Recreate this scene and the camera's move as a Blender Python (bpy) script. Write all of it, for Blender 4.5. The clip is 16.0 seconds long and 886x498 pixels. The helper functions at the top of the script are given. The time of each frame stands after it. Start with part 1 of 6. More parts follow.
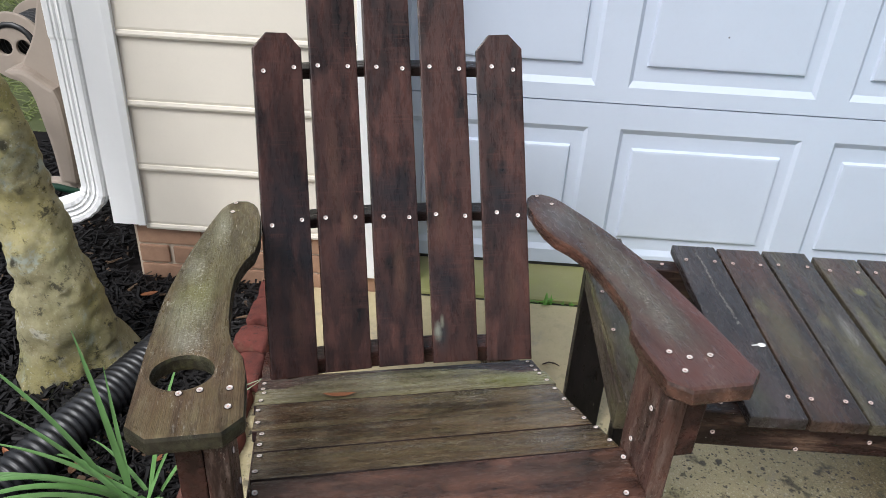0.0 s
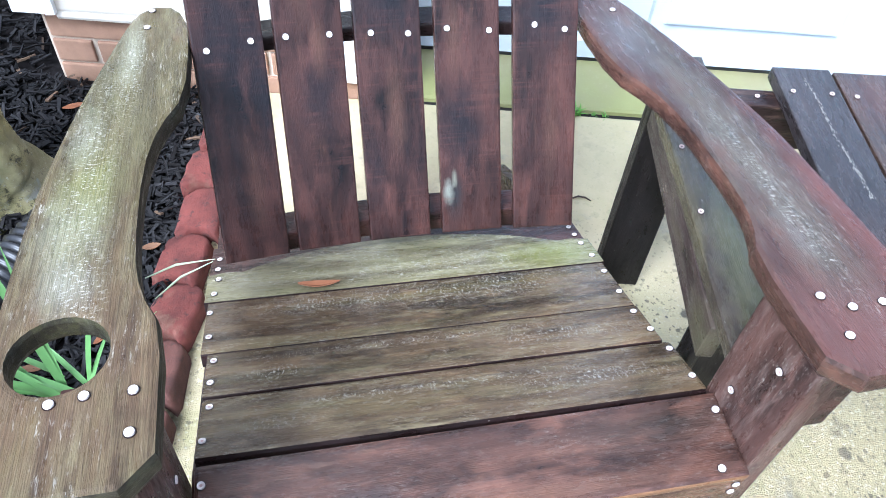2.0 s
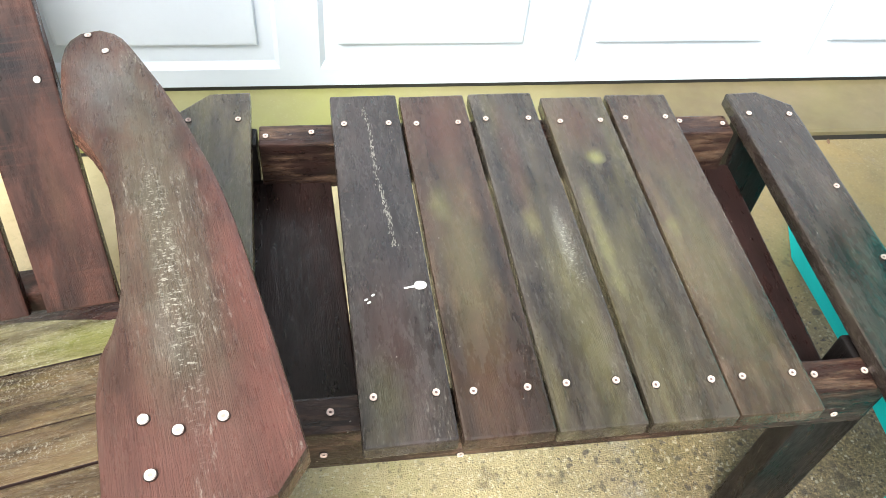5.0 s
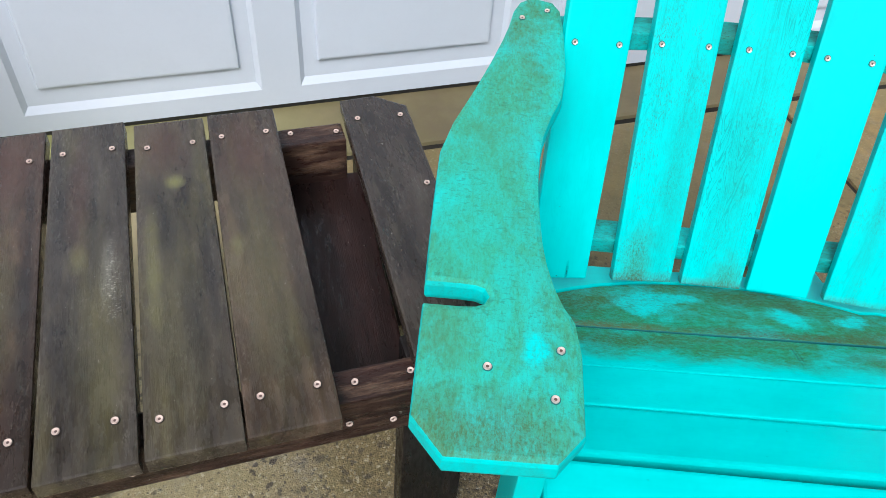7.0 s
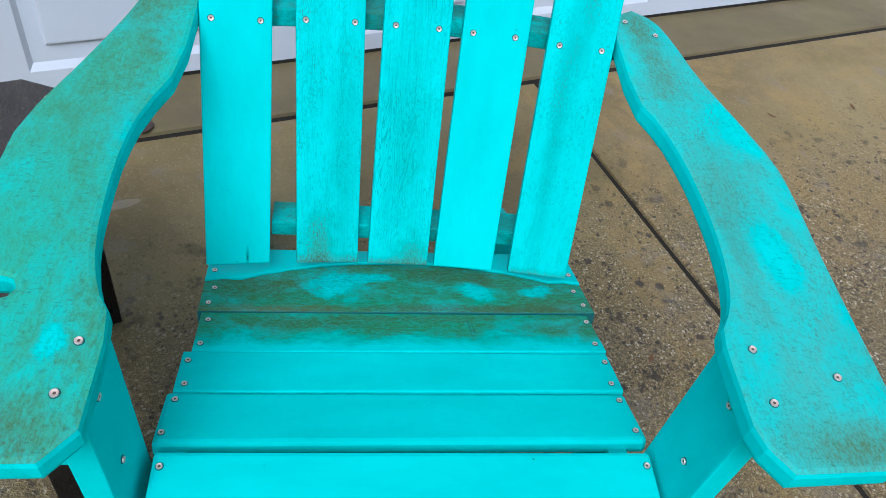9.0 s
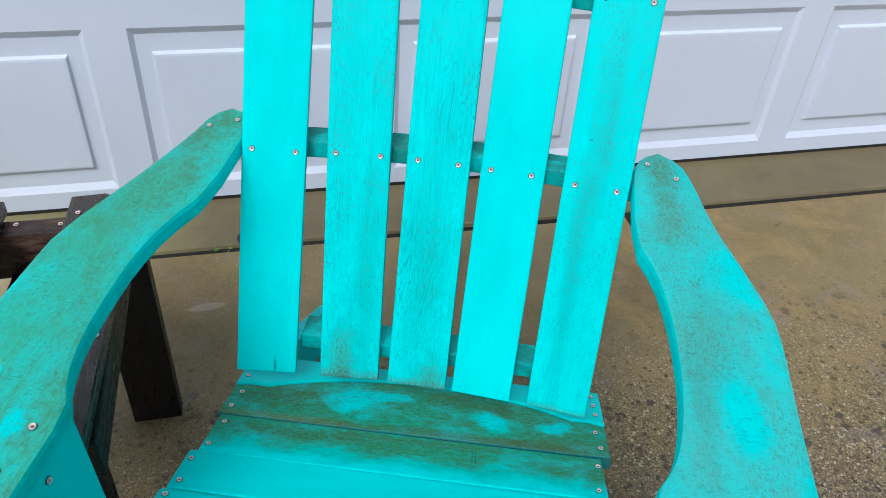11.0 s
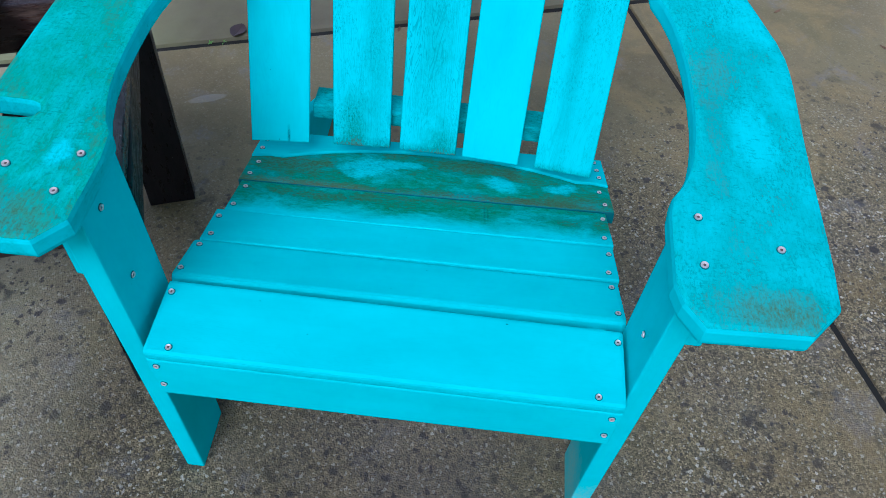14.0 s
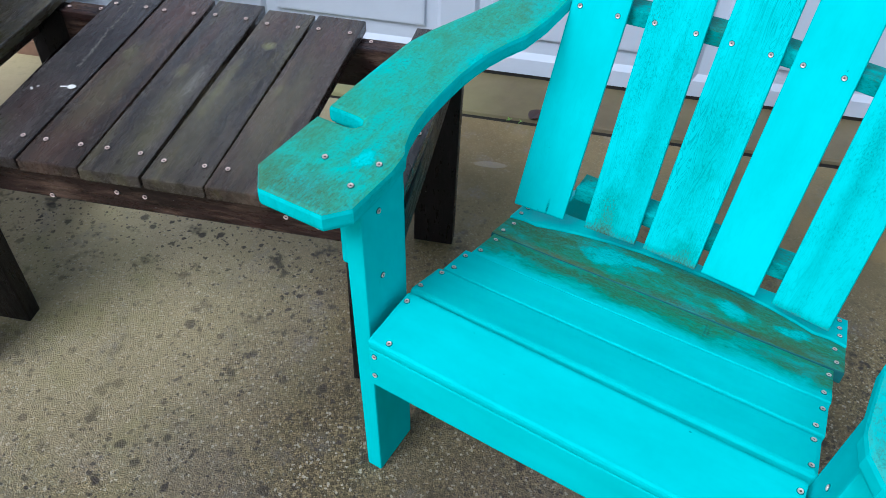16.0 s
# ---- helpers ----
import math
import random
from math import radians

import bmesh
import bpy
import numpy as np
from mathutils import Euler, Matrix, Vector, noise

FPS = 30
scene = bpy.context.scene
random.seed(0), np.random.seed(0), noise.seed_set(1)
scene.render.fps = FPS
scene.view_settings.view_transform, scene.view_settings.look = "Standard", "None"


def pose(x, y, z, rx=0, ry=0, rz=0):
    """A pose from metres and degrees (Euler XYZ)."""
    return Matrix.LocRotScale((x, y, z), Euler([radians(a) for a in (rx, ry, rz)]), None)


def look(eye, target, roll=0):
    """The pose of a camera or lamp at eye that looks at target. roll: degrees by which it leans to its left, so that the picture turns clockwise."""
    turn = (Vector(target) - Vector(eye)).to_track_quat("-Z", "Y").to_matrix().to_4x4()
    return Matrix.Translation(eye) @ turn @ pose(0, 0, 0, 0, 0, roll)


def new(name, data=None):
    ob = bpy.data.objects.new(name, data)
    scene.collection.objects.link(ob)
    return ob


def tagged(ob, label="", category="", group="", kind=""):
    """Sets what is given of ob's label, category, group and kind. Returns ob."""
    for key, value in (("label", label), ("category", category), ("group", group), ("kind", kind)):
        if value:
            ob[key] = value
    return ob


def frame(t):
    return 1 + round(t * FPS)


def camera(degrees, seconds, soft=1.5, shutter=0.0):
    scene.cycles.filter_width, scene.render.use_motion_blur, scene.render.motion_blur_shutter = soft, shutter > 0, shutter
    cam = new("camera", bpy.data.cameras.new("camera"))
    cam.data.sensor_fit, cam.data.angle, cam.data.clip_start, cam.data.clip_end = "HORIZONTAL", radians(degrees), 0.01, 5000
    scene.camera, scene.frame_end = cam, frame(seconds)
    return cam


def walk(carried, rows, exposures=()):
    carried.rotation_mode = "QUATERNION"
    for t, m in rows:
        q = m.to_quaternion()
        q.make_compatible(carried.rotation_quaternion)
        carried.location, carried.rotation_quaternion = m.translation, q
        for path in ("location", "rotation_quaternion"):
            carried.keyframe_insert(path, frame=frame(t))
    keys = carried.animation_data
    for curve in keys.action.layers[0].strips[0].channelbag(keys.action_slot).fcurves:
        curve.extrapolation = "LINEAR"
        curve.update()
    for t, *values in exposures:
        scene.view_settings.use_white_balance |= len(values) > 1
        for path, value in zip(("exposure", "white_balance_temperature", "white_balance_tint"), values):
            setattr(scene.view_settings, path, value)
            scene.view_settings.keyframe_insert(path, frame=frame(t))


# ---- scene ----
cam = camera(60.5, 16.0, soft=0.85)
PATH = [
    (0, (0.077, -2.089, 1.314), (0.039, -0.368, 0.296), 3.3),
    (0.5, (0.070, -2.040, 1.275), (0.063, -0.443, 0.070), 4.7),
    (1, (0.095, -1.886, 1.235), (0.098, -0.382, -0.083), 5.7),
    (1.5, (0.083, -1.748, 1.197), (0.074, -0.387, -0.270), 7.2),
    (2, (0.021, -1.642, 1.191), (0.062, -0.340, -0.326), 5.2),
    (2.5, (-0.007, -1.571, 1.175), (0.189, -0.280, -0.340), 3.3),
    (3, (0.073, -1.554, 1.190), (0.447, -0.259, -0.286), 5.1),
    (3.5, (0.221, -1.571, 1.199), (0.625, -0.241, -0.239), 7.1),
    (3.7, (0.272, -1.575, 1.200), (0.641, -0.230, -0.233), 7.4),
    (5.8, (0.704, -1.461, 1.135), (0.916, -0.162, -0.371), 5.2),
    (6, (0.750, -1.481, 1.140), (0.931, -0.165, -0.355), 4.8),
    (6.5, (0.865, -1.523, 1.147), (1.103, -0.176, -0.311), 4.2),
    (7, (0.978, -1.565, 1.155), (1.467, -0.251, -0.272), 5.1),
    (7.5, (1.052, -1.605, 1.157), (1.741, -0.377, -0.264), 5.9),
    (8, (1.102, -1.641, 1.155), (1.878, -0.497, -0.291), 7.1),
    (8.5, (1.182, -1.661, 1.147), (1.991, -0.549, -0.305), 10.9),
    (9, (1.266, -1.663, 1.160), (2.034, -0.476, -0.256), 11.1),
    (9.5, (1.312, -1.673, 1.173), (1.953, -0.333, -0.166), 7.4),
    (10, (1.404, -1.732, 1.196), (1.912, -0.252, -0.050), 6.2),
    (10.2, (1.420, -1.738, 1.208), (1.894, -0.223, -0.008), 5.9),
    (12.3, (1.462, -1.752, 1.188), (1.885, -0.231, -0.041), 2.6),
    (12.5, (1.451, -1.760, 1.166), (1.863, -0.313, -0.152), 2.9),
    (13, (1.431, -1.776, 1.154), (1.815, -0.437, -0.281), 2.8),
    (13.5, (1.425, -1.802, 1.142), (1.812, -0.545, -0.365), 3.1),
    (14, (1.387, -1.824, 1.153), (1.808, -0.614, -0.383), 5.3),
    (14.5, (1.360, -1.850, 1.157), (1.785, -0.614, -0.357), 7.0),
    (15, (1.410, -1.891, 1.171), (1.652, -0.583, -0.322), 6.0),
    (15.5, (1.450, -1.929, 1.183), (1.427, -0.556, -0.271), 3.9),
    (16, (1.404, -1.924, 1.188), (1.198, -0.496, -0.197), 3.1),
]
EXPOSURES = [(0.0, 0.18, 6100, 10), (0.5, 0.64, 5950, 10), (1.0, 0.95, 6500, 10), (1.5, 1.28, 5700, 10), (2.0, 1.48, 5100, 10), (2.7, 1.60, 5050, 9), (3.7, 1.44, 5450, 8), (5.8, 1.32, 7000, 4), (6.5, 0.84, 6350, 8), (7.0, 0.25, 6300, 9),
             (7.5, 0.0, 6200, 10), (9.0, -0.05, 5800, 10), (10.0, -0.05, 6000, 10), (12.5, -0.12, 6000, 10), (13.1, -0.08, 6050, 10), (13.5, -0.17, 5400, 10), (14.0, -0.26, 4800, 12), (15.0, -0.30, 4700, 12), (15.5, -0.3, 4750, 12), (16.0, -0.1, 5500, 10)]
walk(cam, [(t, look(eye, target, roll)) for t, eye, target, roll in PATH], EXPOSURES)

# ---- light: overcast sky, soft high sun behind the camera ----
world = bpy.data.worlds.new("overcast_sky")
scene.world = world
world.use_nodes = True
wn, wl = world.node_tree.nodes, world.node_tree.links
sky = wn.new("ShaderNodeTexSky")
sky.sky_type, sky.sun_disc = "NISHITA", False
sky.sun_elevation, sky.sun_rotation = radians(49), radians(213)
sky.dust_density, sky.air_density = 4.0, 1.0
soft_sky = wn.new("ShaderNodeHueSaturation")
soft_sky.inputs["Saturation"].default_value = 0.3
wl.new(sky.outputs[0], soft_sky.inputs["Color"])
wl.new(soft_sky.outputs[0], wn["Background"].inputs["Color"])
wn["Background"].inputs["Strength"].default_value = 0.125
sun = new("sun", bpy.data.lights.new("sun", "SUN"))
sun.data.energy, sun.data.angle, sun.data.color = 2.2, radians(26), (1.0, 0.97, 0.92)
sun.matrix_world = look((-2.0, -3.5, 5.0), (0.3, 0, 0))


# ---- materials ----
def mat(name, rough=0.6, metal=0.0):
    m = bpy.data.materials.new(name)
    m.use_nodes = True
    p = m.node_tree.nodes["Principled BSDF"]
    p.inputs["Roughness"].default_value, p.inputs["Metallic"].default_value = rough, metal
    return m, m.node_tree, p


def link(nt, a, b):
    nt.links.new(a, b)


def coords(nt, scale=(1, 1, 1), spread=9.0):
    """Object coordinates, shifted by each object's own random number."""
    tc, info = nt.nodes.new("ShaderNodeTexCoord"), nt.nodes.new("ShaderNodeObjectInfo")
    mul = nt.nodes.new("ShaderNodeVectorMath")
    mul.operation = "MULTIPLY"
    mul.inputs[1].default_value = (spread, spread * 0.7, spread * 1.3)
    link(nt, info.outputs["Random"], mul.inputs[0])
    add = nt.nodes.new("ShaderNodeVectorMath")
    add.operation = "ADD"
    link(nt, tc.outputs["Object"], add.inputs[0])
    link(nt, mul.outputs[0], add.inputs[1])
    mp = nt.nodes.new("ShaderNodeMapping")
    mp.inputs["Scale"].default_value = scale
    link(nt, add.outputs[0], mp.inputs["Vector"])
    return mp.outputs[0]


def noise_tex(nt, vec, scale, detail=4.0, rough=0.6, distort=0.0):
    n = nt.nodes.new("ShaderNodeTexNoise")
    n.inputs["Scale"].default_value, n.inputs["Detail"].default_value = scale, detail
    n.inputs["Roughness"].default_value, n.inputs["Distortion"].default_value = rough, distort
    link(nt, vec, n.inputs["Vector"])
    return n.outputs["Fac"]


def ramp(nt, fac, lo, hi, a=0.0, b=1.0):
    r = nt.nodes.new("ShaderNodeMapRange")
    r.inputs["From Min"].default_value, r.inputs["From Max"].default_value = lo, hi
    r.inputs["To Min"].default_value, r.inputs["To Max"].default_value = a, b
    link(nt, fac, r.inputs["Value"])
    return r.outputs[0]


def times(nt, a, b):
    m = nt.nodes.new("ShaderNodeMath")
    m.operation = "MULTIPLY"
    link(nt, a, m.inputs[0])
    if isinstance(b, (int, float)):
        m.inputs[1].default_value = b
    else:
        link(nt, b, m.inputs[1])
    return m.outputs[0]


def blend(nt, fac, a, b):
    m = nt.nodes.new("ShaderNodeMix")
    m.data_type = "RGBA"
    if isinstance(fac, (int, float)):
        m.inputs[0].default_value = fac
    else:
        link(nt, fac, m.inputs[0])
    for v, socket in ((a, m.inputs[6]), (b, m.inputs[7])):
        if isinstance(v, tuple):
            socket.default_value = (*v, 1)
        else:
            link(nt, v, socket)
    return m.outputs[2]


def bump(nt, p, height, strength, distance=0.002):
    b = nt.nodes.new("ShaderNodeBump")
    b.inputs["Strength"].default_value, b.inputs["Distance"].default_value = strength, distance
    link(nt, height, b.inputs["Height"])
    link(nt, b.outputs[0], p.inputs["Normal"])


def patch(nt, u, v, ru, rv, turn=0.0, ragged=0.5, soft_edge=0.25, scale=45.0):
    """1 inside an ellipse of the board's own x, y plane, fading raggedly to 0 outside."""
    tc, mp = nt.nodes.new("ShaderNodeTexCoord"), nt.nodes.new("ShaderNodeMapping")
    mp.vector_type = "TEXTURE"
    mp.inputs["Location"].default_value, mp.inputs["Rotation"].default_value, mp.inputs["Scale"].default_value = (u, v, 0), (0, 0, radians(turn)), (ru, rv, 1)
    link(nt, tc.outputs["Object"], mp.inputs["Vector"])
    flat = nt.nodes.new("ShaderNodeVectorMath")
    flat.operation = "MULTIPLY"
    flat.inputs[1].default_value = (1, 1, 0)
    link(nt, mp.outputs[0], flat.inputs[0])
    ln = nt.nodes.new("ShaderNodeVectorMath")
    ln.operation = "LENGTH"
    link(nt, flat.outputs[0], ln.inputs[0])
    add = nt.nodes.new("ShaderNodeMath")
    add.operation = "MULTIPLY_ADD"
    link(nt, noise_tex(nt, tc.outputs["Object"], scale, 6.0, 0.72), add.inputs[0])
    add.inputs[1].default_value = ragged * 2
    link(nt, ln.outputs["Value"], add.inputs[2])
    return ramp(nt, add.outputs[0], 0.9 + soft_edge + ragged, 0.9 - soft_edge + ragged)


def wood(name, dark, light, worn, worn_amount, moss_amount, rough=0.5, scuff_glint=0.0, moss=(0.17, 0.17, 0.045), wet=0.22, blotch=0.7, fibre_amount=0.5, specks=0.0, spec=0.5, spots=(), grain=(0.9, 20, 20), relief=0.45, knots=0.8, flecks=(), streak=(3, 13, 13), scuff_glint_grain=(60, 150, 150), saw=0.0):
    """Stained board, grain along its own x; worn grey, mossy and scuffed where it has weathered, with wet glints
    painted in.
    """
    m, nt, p = mat(name, rough)
    p.inputs["Specular IOR Level"].default_value = spec
    g = noise_tex(nt, coords(nt, grain), 3.0, 6.0, 0.6, 0.5)
    fibre = noise_tex(nt, coords(nt, (5, 210, 210)), 3.0, 3.0, 0.7)
    pores = noise_tex(nt, coords(nt, (26, 330, 330)), 3.0, 2.0, 0.6)
    c = blend(nt, ramp(nt, g, 0.33, 0.68), dark, light)
    info = nt.nodes.new("ShaderNodeObjectInfo")
    c = blend(nt, ramp(nt, info.outputs["Random"], 0.0, 1.0, 0.0, 0.4), c, tuple(v * 0.62 for v in light))
    blot = noise_tex(nt, coords(nt, (3.0, 7, 7)), 2.2, 5.0, 0.6, 0.6)
    c = blend(nt, ramp(nt, blot, 0.47, 0.68, 0.0, blotch), c, tuple(v * 0.38 for v in dark))
    warm = noise_tex(nt, coords(nt, (5, 12, 12), 6.0), 2.6, 4.0, 0.6)
    c = blend(nt, ramp(nt, warm, 0.55, 0.75, 0.0, 0.6), c, tuple(min(1, v * 1.55) for v in light))
    wmask = times(nt, ramp(nt, noise_tex(nt, coords(nt, (4, 22, 22), 5.0), 2.2, 9.0, 0.74), 0.62 - 0.3 * worn_amount, 0.80 - 0.25 * worn_amount), min(1.0, 0.35 + worn_amount))
    c = blend(nt, wmask, c, worn)
    mmask = ramp(nt, noise_tex(nt, coords(nt, streak, 3.0), 1.9, 8.0, 0.68), 0.66 - 0.26 * moss_amount, 0.90 - 0.20 * moss_amount, 0.0, min(0.75, moss_amount * 1.2))
    c = blend(nt, mmask, c, moss)
    for su, sv, sru, srv, amount, tone in spots:
        c = blend(nt, times(nt, patch(nt, su, sv, sru, srv, 0, 0.9, 0.6, 30.0), amount), c, tone)
    c = blend(nt, ramp(nt, fibre, 0.42, 0.72, 0.0, fibre_amount), c, tuple(v * 0.5 for v in dark))
    if saw:
        marks = noise_tex(nt, coords(nt, (95, 4, 4)), 2.2, 3.0, 0.6)
        where = ramp(nt, noise_tex(nt, coords(nt, (9, 14, 14), 4.0), 2.0, 4.0, 0.6), 0.40, 0.60)
        c = blend(nt, times(nt, times(nt, ramp(nt, marks, 0.52, 0.66), where), saw), c, tuple(v * 1.5 for v in light))
    vor = nt.nodes.new("ShaderNodeTexVoronoi")
    vor.inputs["Scale"].default_value = 5.0
    link(nt, coords(nt, (1.0, 1.5, 0.2), 7.0), vor.inputs["Vector"])
    c = blend(nt, ramp(nt, vor.outputs["Distance"], 0.06, 0.02, 0.0, knots), c, tuple(v * 0.3 for v in dark))
    # pale scuffs, and glints of the sky on wet grain painted as colour
    if scuff_glint:
        smask = times(nt, ramp(nt, noise_tex(nt, coords(nt, scuff_glint_grain), 2.2, 6.0, 0.78), 0.56, 0.63), ramp(nt, noise_tex(nt, coords(nt, (3, 8, 8), 4.0), 2.5, 4.0), 0.46, 0.60, 0.0, scuff_glint))
        c = blend(nt, smask, c, (0.60, 0.57, 0.50))
    # dense pale flecks: fine scratches, and wet glints put into the colour
    for fu, fv, fru, frv in flecks:
        dense = times(nt, patch(nt, fu, fv, fru, frv, 0, 0.9, 0.7, 18.0), ramp(nt, noise_tex(nt, coords(nt, (150, 70, 70)), 2.4, 4.0, 0.75), 0.55, 0.61))
        c = blend(nt, times(nt, dense, 0.72), c, (0.50, 0.48, 0.42))
    if specks:
        c = blend(nt, ramp(nt, noise_tex(nt, coords(nt, (40, 60, 60)), 3.0, 2.0, 0.5), 0.755, 0.78, 0.0, specks), c, (0.42, 0.40, 0.36))
    link(nt, c, p.inputs["Base Color"])
    r = ramp(nt, noise_tex(nt, coords(nt, (6, 24, 24)), 4.0, 6.0, 0.7), 0.38, 0.66, rough - wet, rough + 0.18)
    link(nt, r, p.inputs["Roughness"])
    h = nt.nodes.new("ShaderNodeMath")
    h.operation = "ADD"
    link(nt, fibre, h.inputs[0])
    link(nt, pores, h.inputs[1])
    bump(nt, p, h.outputs[0], relief, 0.0012)
    return m


def painted(name, base, grime, grain=0.3, rough=0.5, fade=False, clean=(), spots=(), speckle=0.0, dashes=0.0, film=(0.035, 0.33, 0.215), rust=0.5, holes=0.55, dirt=1.0):
    """Turquoise paint over wood grain; grime is the share that green and brown algae cover, speckle its fine dark grain."""
    m, nt, p = mat(name, rough)
    p.inputs["Specular IOR Level"].default_value = 0.22
    tint = noise_tex(nt, coords(nt, (2, 5, 5)), 3.0, 4.0)
    c = blend(nt, ramp(nt, tint, 0.35, 0.7), base, tuple(v * 0.88 for v in base))
    fibre = noise_tex(nt, coords(nt, (6, 170, 170)), 2.5, 4.0, 0.7)
    wave = noise_tex(nt, coords(nt, (2.0, 15, 15)), 2.2, 2.0, 0.4, 3.0)
    bands = nt.nodes.new("ShaderNodeMath")
    bands.operation = "PINGPONG"
    bands.inputs[1].default_value = 0.5
    link(nt, times(nt, wave, 11.0), bands.inputs[0])
    where = ramp(nt, noise_tex(nt, coords(nt, (3, 6, 6), 5.0), 2.0, 5.0, 0.65), 0.38, 0.62)
    c = blend(nt, times(nt, times(nt, ramp(nt, bands.outputs[0], 0.34, 0.46), where), min(0.95, grain * 0.8)), c, tuple(v * 0.52 for v in base))
    c = blend(nt, times(nt, ramp(nt, fibre, 0.52, 0.70), grain * 0.6), c, tuple(v * 0.55 for v in base))
    speck = noise_tex(nt, coords(nt, (70, 150, 150)), 2.5, 5.0, 0.8)
    grit = noise_tex(nt, coords(nt, (150, 65, 65)), 2.2, 3.0, 0.6)
    dots = noise_tex(nt, coords(nt, (9, 9, 9)), 9.0, 2.0, 0.5)
    c = blend(nt, ramp(nt, dots, 0.775, 0.80, 0.0, 0.8), c, (0.03, 0.10, 0.09))
    if dashes:
        area = ramp(nt, noise_tex(nt, coords(nt, (5, 12, 12), 4.0), 2.0, 7.0, 0.72), 0.46, 0.62)
        c = blend(nt, times(nt, times(nt, area, ramp(nt, speck, 0.50, 0.62)), dashes), c, (0.045, 0.17, 0.13))
    if grime:
        area = noise_tex(nt, coords(nt, (6, 9, 9), 4.0), 1.6, 8.0, 0.70, 0.4)
        if fade:
            tc, sep = nt.nodes.new("ShaderNodeTexCoord"), nt.nodes.new("ShaderNodeSeparateXYZ")
            link(nt, tc.outputs["Object"], sep.inputs[0])
            area = times(nt, area, ramp(nt, sep.outputs[1], -0.040, 0.012, 0.45, 1.12))
        wide = ramp(nt, area, 0.60 - 0.36 * grime, 0.86 - 0.36 * grime)
        for cu, cv, cru, crv, cturn in clean:
            scrubbed = times(nt, patch(nt, cu, cv, cru, crv, cturn, 1.2, 0.30, 34.0), ramp(nt, noise_tex(nt, coords(nt, (55, 110, 110)), 2.5, 5.0, 0.8), 0.36, 0.52, 0.45, 1.0))
            wide = times(nt, wide, ramp(nt, scrubbed, 0.0, 1.0, 1.0, 0.0))
        ragged = ramp(nt, noise_tex(nt, coords(nt, (30, 70, 70)), 2.5, 6.0, 0.8), 0.34, 0.56, holes, 1.0)
        wide = times(nt, wide, ragged)
        c = blend(nt, times(nt, wide, min(0.92, 0.25 + 0.75 * grime)), c, film)
        brown = ramp(nt, noise_tex(nt, coords(nt, (5, 9, 9), 6.0), 2.0, 8.0, 0.74), 0.80 - 0.42 * grime, 1.0 - 0.42 * grime, 0.0, rust)
        c = blend(nt, times(nt, brown, wide), c, (0.062, 0.105, 0.014))
        c = blend(nt, times(nt, times(nt, wide, ramp(nt, speck, 0.50, 0.66)), dirt * (0.25 + 0.55 * grime)), c, (0.030, 0.045, 0.008))
    for su, sv, sru, srv, amount, tone in spots:
        c = blend(nt, times(nt, times(nt, patch(nt, su, sv, sru, srv, 0, 0.9, 0.6, 30.0), ramp(nt, speck, 0.36, 0.60, 0.35, 1.0)), amount), c, tone)
    if speckle:
        c = blend(nt, times(nt, ramp(nt, grit, 0.56, 0.67), times(nt, ramp(nt, noise_tex(nt, coords(nt, (7, 10, 10)), 2.0, 4.0, 0.6), 0.36, 0.60, 0.25, 1.0), speckle)), c, (0.025, 0.125, 0.075))
    link(nt, c, p.inputs["Base Color"])
    h = nt.nodes.new("ShaderNodeMath")
    h.operation = "ADD"
    link(nt, fibre, h.inputs[0])
    link(nt, grit if speckle else speck, h.inputs[1])
    bump(nt, p, h.outputs[0], 0.06 + 0.30 * grain + 0.35 * speckle, 0.001)
    return m


def plain(name, color, rough=0.5, var=0.12, scale=6.0, metal=0.0, bump_strength=0.05, spec=0.5, flies=0.0):
    m, nt, p = mat(name, rough, metal)
    p.inputs["Specular IOR Level"].default_value = spec
    n = noise_tex(nt, coords(nt), scale, 5.0)
    c = blend(nt, ramp(nt, n, 0.35, 0.7), color, tuple(v * (1 - var) for v in color))
    f = noise_tex(nt, coords(nt), scale * 25, 3.0)
    c = blend(nt, ramp(nt, f, 0.5, 0.8, 0.0, var), c, tuple(v * 0.6 for v in color))
    if flies:
        dots = nt.nodes.new("ShaderNodeTexVoronoi")
        dots.inputs["Scale"].default_value = 11.0
        link(nt, coords(nt), dots.inputs["Vector"])
        sp = nt.nodes.new("ShaderNodeSeparateColor")
        link(nt, dots.outputs["Color"], sp.inputs[0])
        few = times(nt, ramp(nt, sp.outputs[0], 0.66, 0.68), ramp(nt, dots.outputs["Distance"], 0.034, 0.022))
        c = blend(nt, times(nt, few, flies), c, (0.05, 0.05, 0.055))
    link(nt, c, p.inputs["Base Color"])
    bump(nt, p, f, bump_strength, 0.001)
    return m


